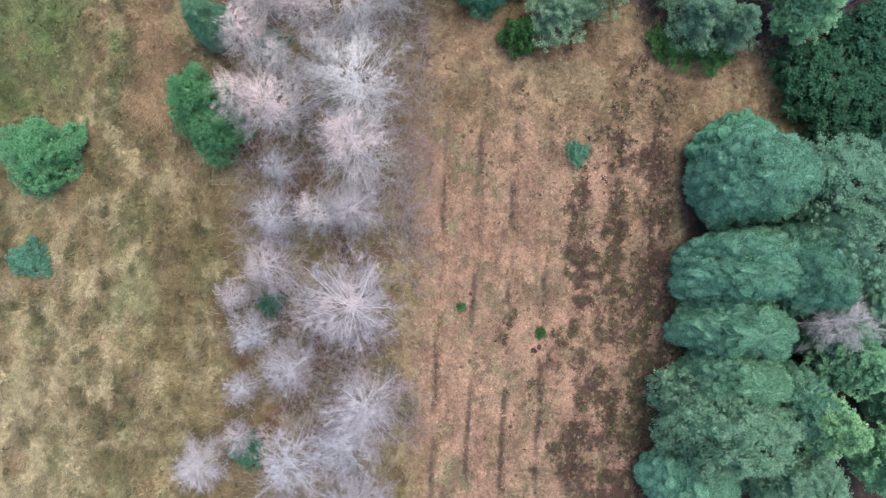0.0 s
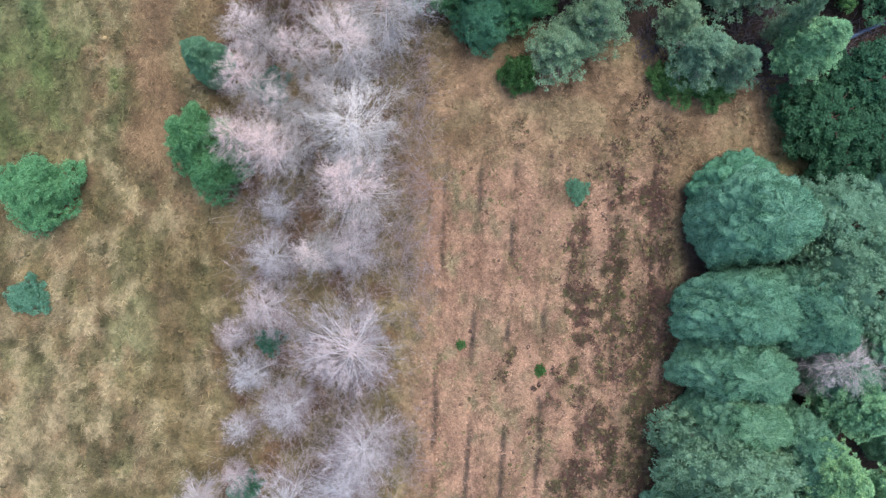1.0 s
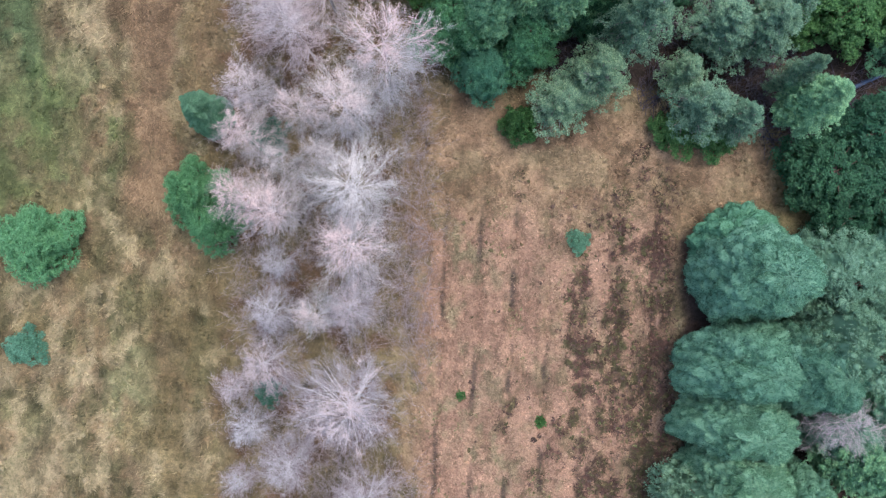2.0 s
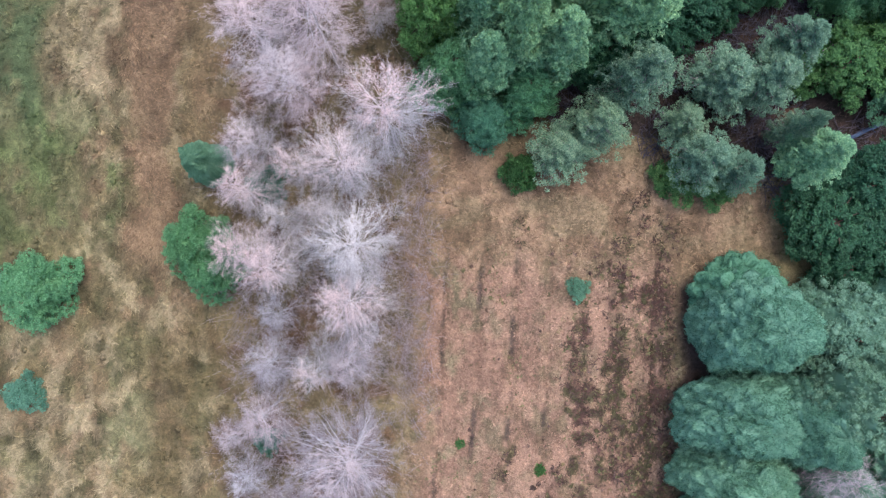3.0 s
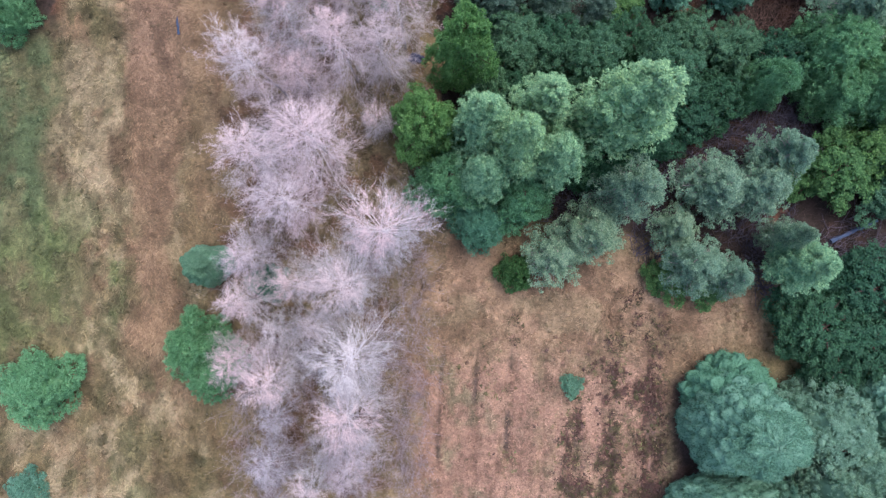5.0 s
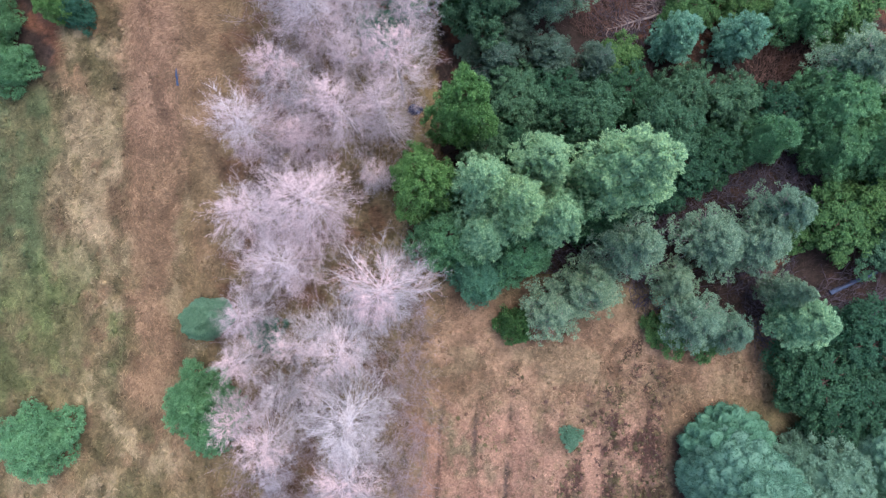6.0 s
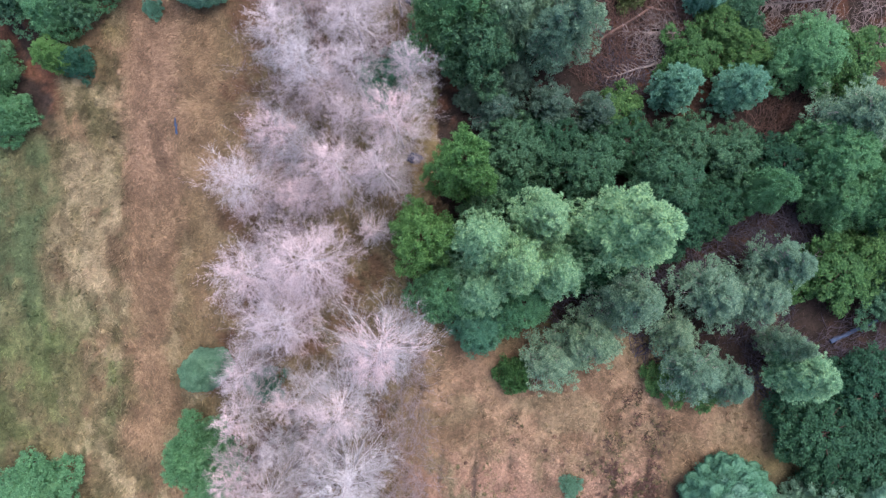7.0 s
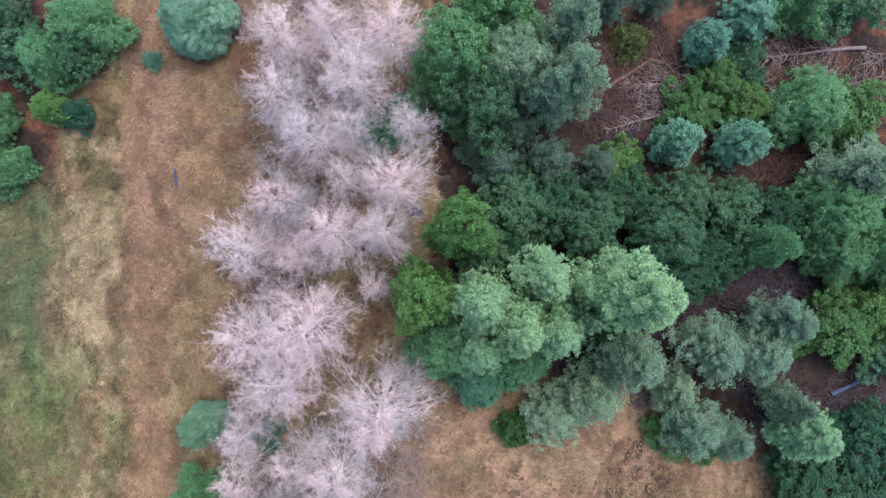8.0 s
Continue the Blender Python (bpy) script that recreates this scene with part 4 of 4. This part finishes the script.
silver(14.79, -9.4, 8.8, 3.4, 2.7, label=SILV)
silver(20.15, -0.2, 9.4, 2.6, label="grey-green tree with a soft crown behind the pines")
silver(18.22, -12.0, 7.5, 2.6, label=SILV)
LITE = "tall light green pine with a pale tip at the wood edge"
tall(21.19, -6.2, 8.3, 2.38, label="yellowish-green pine with a full crown")
tall(18.9, -8.9, 10.2, 2.29, label="yellowish-green pine with a full crown")
tall(23.30, -11.5, 8.5, 2.29, label="yellowish-green pine with a full crown")
tall(9.2, 19.95, 15.6, 3.0, 2.7, label="tallest light green pine at the wood edge")
tall(2.2, 19.4, 13.2, 2.15, label=LITE)
tall(3.85, 18.3, 14.4, 2.0, label=LITE)
tall(5.4, 20.5, 11.0, 2.2, label=LITE)
tall(5.9, 17.9, 10.7, 2.1, label=LITE)
tall(2.3, 17.1, 9.8, 2.1, label=LITE)
lime(1.3, 23.1, 11.6, 1.5, label="slender yellow-green tree at the wood edge")
airy(7.0, 30.6, 10.2, 2.4, label="tall pale green tree beside a clearing with brash")
bushy(17.8, 22.2, 6.3, 1.3, label="short light green tree in the wood")
tall(19.25, 12.45, 7.9, 2.05, label="light green pine beside a clearing")
EDGE = "leafy green tree at the edge of the meadow"
bushy(-19.5, 34.5, 4.6, 1.9, label=EDGE)
broad(-20.6, 33.0, 3.4, 1.3, label=EDGE)
bushy(-21.4, 32.6, 4.3, 1.5, label=EDGE)
broad(-24.2, 34.0, 4.8, 2.2, label=EDGE)
bushy(-24.3, 26.6, 3.5, 1.3, label=EDGE)
bushy(-25.0, 29.3, 3.8, 1.3, label=EDGE)
bushy(-26.0, 27.4, 4.0, 1.7, label=EDGE)
lime(-21.3, 29.8, 3.6, 0.8, label="slender pale green tree at the meadow edge")
HOLLY = "dense dark green evergreen tree at the clearing"
DIM = "low grey-green pine with needles darkened for shade, over needle litter"
GREYP = "thin grey-green pine with bare lower branches"
airy(10.0, 16.4, 9.6, 2.4, label=GREYP)
airy(13.9, 12.4, 5.9, 2.3, label="silvery pine with sparse needles at the wood edge")
bright(13.2, 11.6, 1.6, 1.2, label="bright green bush at the wood edge")
bright(15.3, 11.3, 1.7, 1.2, label="bright green bush at the wood edge")
airy(15.87, 11.8, 5.6, 1.7, label=GREYP)
airy(18.5, 14.0, 7.4, 1.3, label=GREYP)
airy(6.6, 13.0, 4.2, 2.4, label="low grey-green pine at the meadow edge")
airy(8.3, 14.2, 6.5, 2.3, label=GREYP)
airy(14.89, 16.6, 6.1, 2.6, label=GREYP)
airy(18.3, 18.2, 7.3, 2.1, label=GREYP)
airy(17.17, 16.6, 6.6, 2.4, label=GREYP)
airy(22.2, 26.0, 8.1, 2.7, label=GREYP)
airy(6.0, 30.0, 9.0, 2.1, label=GREYP)
airy(13.10, 14.4, 4.5, 1.7, label=GREYP)
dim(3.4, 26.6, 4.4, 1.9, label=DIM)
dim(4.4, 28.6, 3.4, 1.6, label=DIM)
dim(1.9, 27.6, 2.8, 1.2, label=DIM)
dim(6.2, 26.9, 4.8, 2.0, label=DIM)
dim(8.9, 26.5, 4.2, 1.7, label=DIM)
LEAFY = "mid-green leafy tree in the wood"
bushy(0.7, 17.0, 6.5, 2.0, label=LEAFY)
lime(-0.6, 19.6, 9.2, 1.65, label="leafy green tree with a bright top beside the bare belt")
bushy(7.3, 18.6, 5.5, 1.8, label=LEAFY)
dark(8.9, 18.2, 4.0, 1.60, label=HOLLY)
bushy(4.6, 16.2, 4.8, 1.7, label=LEAFY)
broad(8.1, 23.1, 6.2, 1.76, label=LEAFY)
broad(2.7, 21.7, 5.0, 1.5, label=LEAFY)
dark(4.3, 21.6, 4.2, 1.4, label=HOLLY)
broad(12.07, 22.6, 6.3, 1.65, label=LEAFY)
broad(4.4, 24.4, 4.3, 1.85, label=LEAFY)
broad(13.66, 24.9, 4.0, 1.4, label=LEAFY)
broad(16.06, 24.2, 4.1, 1.5, label=LEAFY)
bushy(21.4, 24.0, 6.4, 2.0, label=LEAFY)
bushy(23.86, 22.2, 6.0, 2.0, label="grey-green leafy tree in the wood")
bushy(21.9, 21.9, 5.0, 1.6, label=LEAFY)
bushy(20.5, 29.7, 4.8, 2.0, label="leafy mid-green tree above brash in the wood")
silver(4.0, 31.8, 7.5, 2.3, label=LEAFY)
bushy(3.4, 34.6, 8.5, 2.3, label=LEAFY)
airy(6.9, 33.4, 9.4, 2.3, label=GREYP)
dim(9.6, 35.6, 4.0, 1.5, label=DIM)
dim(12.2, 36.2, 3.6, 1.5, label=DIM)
bushy(0.9, 31.8, 10.0, 2.2, label="full pale green tree at the edge of the bare belt")
broad(2.3, 29.7, 7.0, 1.90, label=LEAFY)
broad(22.67, 36.0, 4.5, 2.00, label=LEAFY)
bushy(-13.0, 8.0, 6.3, 1.65, label="upright leafy green tree beside the bare belt")
bushy(-12.45, 6.6, 4.8, 1.5, label="leafy green tree beside the bare belt")
bushy(-22.45, 5.4, 3.7, 2.0, label="bushy green tree alone in the meadow")
dark(21.05, 9.0, 3.4, 2.20, label=HOLLY)
dark(23.60, 7.9, 3.5, 2.20, label=HOLLY)
dark(23.70, 11.1, 3.5, 2.10, label=HOLLY)
dark(26.06, 9.4, 3.6, 2.20, label=HOLLY)
dark(22.19, 6.6, 2.7, 1.60, label=HOLLY)
deep(2.35, 14.75, 3.8, 1.5, label="small dense teal conifer at the meadow edge", variant=0)
dark(13.64, 21.0, 3.6, 1.90, label=HOLLY)
dark(18.73, 23.6, 3.6, 1.67, label=HOLLY)
dark(6.3, 24.8, 3.6, 1.67, label=HOLLY)
dark(10.4, 24.9, 3.4, 1.67, label=HOLLY)
dark(15.28, 21.6, 3.8, 1.58, label=HOLLY)
YOUNG = "bright green young oak in a gap of the wood"
bright(22.04, 17.7, 3.3, 1.9, label=YOUNG)
bright(24.21, 18.6, 3.5, 1.8, label=YOUNG)
bright(14.22, 29.8, 2.6, 1.45, label=YOUNG)
bright(17.36, 30.2, 2.5, 1.3, label=YOUNG)
bright(22.80, 29.5, 3.6, 1.9, label=YOUNG)
bright(19.86, 17.3, 2.2, 1.0, label=YOUNG)
bright(10.1, 26.6, 2.6, 1.4, label=YOUNG)
spruce(13.1, 27.9, 5.1, 1.4, label="blue-green young spruce in a gap of the wood")
spruce(16.5, 27.8, 5.5, 1.4, label="blue-green young spruce in a gap of the wood")
spruce(15.0, 33.5, 4.2, 1.3, label="blue-green young spruce among brash")
spruce(17.4, 35.0, 4.2, 1.5, label="blue-green young spruce among brash")
dome(-13.3, 34.9, 4.3, 2.0, label="dense blue-green conifer alone in the meadow")
dome(-12.7, 12.4, 5.4, 1.1, label="smooth teal conifer beside the bare belt")
shrub(7.75, 5.4, 0.6, 0.6, label="round grey-teal shrub on the mown heath", variant=0)
shrub(5.55, -4.95, 0.45, 0.32, label="small bright green shrub on the mown heath", variant=3)
shrub(1.0, -3.4, 0.3, 0.26, label="small green shrub on the mown heath", variant=3)
shrub(-23.6, -0.4, 1.0, 1.0, label="round green gorse bush in the meadow", variant=0)
shrub(4.4, 11.9, 2.0, 0.95, label="green bush at the meadow edge", variant=3)
shrub(-9.8, -3.1, 1.5, 0.65, label="dark teal evergreen shrub under a bare tree", variant=4)
shrub(-11.2, -11.4, 1.6, 0.8, label="dark teal evergreen shrub under bare trees", variant=4)
shrub(-20.4, 29.6, 2.2, 0.75, label="round dark teal shrub at the meadow edge", variant=4)
shrub(-16.3, 32.9, 0.8, 0.52, label="small round teal shrub in the meadow", variant=0)
shrub(11.1, 33.9, 1.4, 0.95, label="olive green bush among brash", variant=2)
shrub(17.3, 32.7, 2.1, 1.3, label="green bush among brash", variant=1)

dome(25.59, 4.6, 6.2, 2.4, label=ROUND)
dome(26.02, -8.0, 7.0, 2.5, label=ROUND)
silver(22.01, 1.4, 7.2, 2.2, label="grey-green tree with a soft crown behind the pines")
dark(26.32, 21.2, 4.0, 2.20, label=HOLLY)
bushy(25.4, 24.4, 5.4, 2.1, label=LEAFY)
broad(25.64, 16.6, 3.0, 1.70, label=LEAFY)
dark(12.09, 19.6, 3.2, 1.50, label=HOLLY)
bright(16.02, 31.6, 2.3, 1.2, label=YOUNG)
bushy(20.2, 36.0, 5.0, 1.9, label=LEAFY)

# ---- fallen trees, brash and litter on the floor of the wood ----


def fallen_tree(x0, y0, x1, y1, radius, reach, n, mat, label, seed, z0=0.25, z1=0.2, up=0.5):
    """A dead stem lying on the ground with its bare side branches."""
    rng = np.random.default_rng(seed)
    k = 8
    t = np.linspace(0, 1, k)
    span = math.hypot(x1 - x0, y1 - y0)
    p = np.stack([x0 + (x1 - x0) * t, y0 + (y1 - y0) * t, z0 + (z1 - z0) * t], 1) + rng.normal(0, 0.025 * span / 4, (k, 3)) * (1, 1, 0.3)
    rad = radius * (1 - 0.75 * t)
    root = new("fallen_tree")
    foot = Vector((x0, y0, 0))
    root.location = foot
    p = p - np.array(foot)
    stem = part("stem", mesh_of("stem", *rods(p[:-1], p[1:], rad[:-1], rad[1:], 8), mat, smooth=True), root)
    u = rng.uniform(0.12, 1, n)
    b0 = np.stack([np.interp(u, t, p[:, c]) for c in range(3)], 1)
    ahead = unit(p[-1:] - p[:1])
    across = np.array([[-ahead[0, 1], ahead[0, 0], 0]])
    sgn = rng.choice((-1, 1), (n, 1))
    d = unit(ahead * rng.uniform(0.2, 1.1, (n, 1)) + across * sgn * rng.uniform(0.4, 1.2, (n, 1)) + np.array((0, 0, 1)) * rng.uniform(-0.1, up, (n, 1)))
    L = reach * rng.uniform(0.4, 1.1, (n, 1)) * (1 - 0.5 * u[:, None])
    m = b0 + d * L * 0.55
    e = m + unit(d + rng.normal(0, 0.35, d.shape)) * L * 0.5
    for q in range(n):
        tw0 = m[q] + (e[q] - m[q]) * rng.random((4, 1))
        tw1 = tw0 + unit(d[q] + rng.normal(0, 0.7, (4, 3))) * L[q] * 0.3
        one = np.array([1.0])
        v, f = joined([rods(b0[q:q + 1], m[q:q + 1], one * 0.026, one * 0.018, 4), rods(m[q:q + 1], e[q:q + 1], one * 0.018, one * 0.007, 4),
                       rods(tw0, tw1, np.full(4, 0.011), np.full(4, 0.005), 4)])
        v[:, 2] = np.maximum(v[:, 2], 0.02)
        part("branch", mesh_of("branch", v, f, mat), stem)
    return tagged(root, label, "fallen tree", "fallen trees")


fallen_tree(9.4, 31.0, 14.6, 34.4, 0.13, 1.6, 46, M_RED_WOOD, "fallen dead conifer with red-brown bare branches", 1)
fallen_tree(14.1, 31.4, 10.6, 31.6, 0.10, 1.4, 40, M_DEAD_WOOD, "fallen pale grey trunk with dead branches", 2)
fallen_tree(24.6, 33.7, 18.4, 33.0, 0.12, 1.9, 60, M_DEAD_WOOD, "fallen grey dead conifer with long bare branches", 3)
fallen_tree(12.6, 29.7, 9.8, 28.9, 0.08, 1.0, 22, M_DEAD_WOOD, "small fallen grey trunk on needle litter", 4)
fallen_tree(18.3, 16.9, 22.0, 19.1, 0.07, 0.8, 16, M_LIMB_GREY, "thin pale fallen trunk across dark brash", 5, 0.6, 1.2)
fallen_tree(18.6, 13.0, 22.2, 12.4, 0.08, 0.9, 22, M_RED_WOOD, "pinkish fallen pine stem with bare branches", 6, 0.8, 0.8)
fallen_tree(17.2, 12.4, 18.6, 11.1, 0.05, 0.5, 12, M_DEAD_WOOD, "thin fallen stem at the wood edge", 7)
fallen_tree(12.2, 33.0, 16.4, 32.0, 0.09, 1.2, 34, M_RED_WOOD, "fallen dead conifer with red-brown bare branches", 8)


def tube(p, rad, sides):
    """One closed, tapered tube through the points p."""
    d = unit(np.gradient(p, axis=0))
    u = unit(np.cross(d, (0, 0, 1.0)))
    w = np.cross(d, u)
    g = np.arange(sides) * 2 * np.pi / sides
    v = (p[:, None] + (np.cos(g)[None, :, None] * u[:, None] + np.sin(g)[None, :, None] * w[:, None]) * rad[:, None, None]).reshape(-1, 3)
    i = np.arange(len(p) - 1)[:, None] * sides
    k = np.arange(sides)[None]
    f = np.stack([i + k, i + (k + 1) % sides, i + sides + (k + 1) % sides, i + sides + k], -1).reshape(-1, 4)
    caps = [(o, o + q, o + q + 1) for o in (0, (len(p) - 1) * sides) for q in range(1, sides - 1)]
    tri = np.concatenate([f[:, [0, 1, 2]], f[:, [0, 2, 3]], np.array(caps)], 0)
    return v, tri


def blue_log(x0, y0, x1, y1, radius, label):
    rng = np.random.default_rng(5)
    t = np.linspace(0, 1, 9)
    span = math.hypot(x1 - x0, y1 - y0)
    p = np.stack([t * (x1 - x0), t * (y1 - y0), radius + 0.05 + 0 * t], 1) + rng.normal(0, 0.012, (9, 3))
    rad = radius * (1 - 0.35 * t) * rng.uniform(0.95, 1.05, 9)
    root = new("log")
    root.location = (x0, y0, 0.0)
    part("stem", mesh_of("stem", *tube(p, rad, 12), M_BLUE_LOG, smooth=True), root)
    for i, a in ((3, 1.2), (5, -1.0), (6, 1.4)):
        d = np.array([[math.cos(a) * 0.3, math.sin(a) * 0.3, 0.16]])
        part("stub", mesh_of("stub", *rods(p[i:i + 1], p[i:i + 1] + d, np.array([0.035]), np.array([0.02]), 6), M_BLUE_LOG), root)
    return tagged(root, label, "log")


blue_log(22.7, 13.7, 25.4, 14.9, 0.14, "bluish-grey fallen log lying on bare soil")
blue_log(-15.0, 25.7, -15.1, 26.6, 0.07, "short bluish-grey stick lying on dead bracken")


def brash_pile(x, y, r, n, mat, label, seed, height=0.5):
    """A tangle of dead sticks and twigs."""
    rng = np.random.default_rng(seed)
    a, q = rng.uniform(0, 2 * np.pi, n), r * np.sqrt(rng.random(n))
    p = np.stack([np.cos(a) * q, np.sin(a) * q, rng.uniform(0.03, height, n) * (1 - 0.6 * q / r)], 1)
    g = rng.normal(0.6, 0.7, n) + seed
    d = unit(np.stack([np.cos(g), np.sin(g), rng.normal(0.08, 0.2, n)], 1))
    L = rng.uniform(0.4, 1.5, (n, 1))
    m = p + d * L * 0.5
    e = m + unit(d + rng.normal(0, 0.3, d.shape)) * L * 0.5
    w1 = m + unit(d + rng.normal(0, 0.8, d.shape)) * L * 0.35
    th = rng.uniform(0.006, 0.022, n)
    v, f = joined([rods(p, m, th, th * 0.85, 4), rods(m, e, th * 0.85, th * 0.4, 4), rods(m, w1, th * 0.6, th * 0.3, 3)])
    v[:, 2] = np.maximum(v[:, 2], 0.0)
    ob = new("brash_pile", mesh_of("brash_pile", v, f, mat))
    ob.location = (x, y, z_at(x, y) - 0.02)
    return tagged(ob, label, "brash", "brash piles", "stuff")


DEADW = "tangle of dead grey-purple sticks on the wood floor"
REDW = "tangle of red-brown dead sticks and needles"
M_PURPLE = bark_material("purple_grey_sticks", (0.046, 0.04, 0.052), (0.115, 0.1, 0.126))
brash_pile(21.6, 19.6, 2.2, 420, M_PURPLE, DEADW, 21)
brash_pile(13.2, 18.3, 1.9, 300, M_PURPLE, DEADW, 36)
brash_pile(16.6, 19.0, 2.2, 380, M_PURPLE, DEADW, 37)
brash_pile(18.6, 15.8, 2.4, 420, M_PURPLE, DEADW, 22)
brash_pile(20.0, 20.6, 1.8, 260, M_PURPLE, DEADW, 23)
brash_pile(19.6, 12.4, 2.2, 380, M_PURPLE, DEADW, 24)
brash_pile(22.4, 27.0, 1.8, 260, M_RED_WOOD, REDW, 25)
brash_pile(19.4, 26.6, 1.6, 320, M_RED_WOOD, REDW, 38)
brash_pile(9.6, 30.2, 2.0, 420, M_RED_WOOD, REDW, 39)
brash_pile(13.6, 31.0, 2.0, 360, M_DEAD_WOOD, DEADW, 40)
brash_pile(12.0, 32.2, 3.0, 820, M_RED_WOOD, REDW, 26)
brash_pile(11.2, 29.6, 2.0, 280, M_PURPLE, DEADW, 27)
brash_pile(21.0, 33.0, 2.6, 380, M_DEAD_WOOD, DEADW, 28)
brash_pile(25.2, 32.0, 1.6, 180, M_DEAD_WOOD, DEADW, 29)
brash_pile(25.2, 23.4, 1.4, 180, M_DEAD_WOOD, DEADW, 30)
brash_pile(23.6, 13.0, 2.0, 260, M_PURPLE, DEADW, 31)
brash_pile(13.0, 13.6, 1.8, 260, M_PURPLE, DEADW, 32)
brash_pile(17.4, 28.6, 1.8, 220, M_RED_WOOD, REDW, 33)
brash_pile(8.0, 16.0, 2.0, 240, M_PURPLE, DEADW, 34)
brash_pile(3.8, 22.4, 1.4, 160, M_RED_WOOD, REDW, 35)


def wood_floor_sticks():
    rng = np.random.default_rng(9)
    x, y = rng.uniform(0, 29, 5000), rng.uniform(7, 38, 5000)
    ok = rng.random(5000) < in_wood(x, y)
    x, y = x[ok], y[ok]
    n = len(x)
    p = np.stack([x, y, ground_height(x, y) + 0.03], 1)
    a = rng.uniform(0, 2 * np.pi, n)
    d = np.stack([np.cos(a), np.sin(a), rng.normal(0.05, 0.15, n)], 1) * rng.uniform(0.2, 0.9, (n, 1))
    ob = new("wood_floor_sticks", mesh_of("wood_floor_sticks", *rods(p, p + d, rng.uniform(0.005, 0.013, n), np.full(n, 0.004), 3), M_DARK_BARK))
    tagged(ob, "scattered dead sticks on needle litter", "sticks", kind="stuff")


wood_floor_sticks()


# added dark blue lump in place of a small dark spot of unknown kind
def sack(x, y, size, label):
    bm = bmesh.new()
    bmesh.ops.create_icosphere(bm, subdivisions=3, radius=1)
    for v in bm.verts:
        c = v.co
        w = noise.fractal(c * 1.7 + Vector((x, y, 0)), 1.0, 2.0, 4) * 0.35
        v.co = Vector((c.x * (1 + w), c.y * 0.75 * (1 + w), max(c.z, -0.5) * 0.45 * (1 + 1.4 * w))) * size
    me = bpy.data.meshes.new("sack")
    bm.to_mesh(me)
    bm.free()
    me.materials.append(M_BLUE_LUMP)
    ob = new("sack", me)
    ob.location = (x, y, z_at(x, y) + 0.18 * size)
    return tagged(ob, label, "sack")


sack(-1.25, 24.3, 0.4, "crumpled dark blue lump under bare trees")
sack(-1.5, 33.4, 0.3, "crumpled dark blue lump at the wood edge")
shrub(-3.1, 28.7, 1.6, 1.2, label="teal evergreen shrub under bare trees", variant=4)
shrub(-1.9, 30.0, 1.5, 0.9, label="teal evergreen shrub under bare trees", variant=4)
shrub(-9.7, 11.3, 1.6, 0.9, label="dark teal evergreen shrub under bare trees", variant=4)
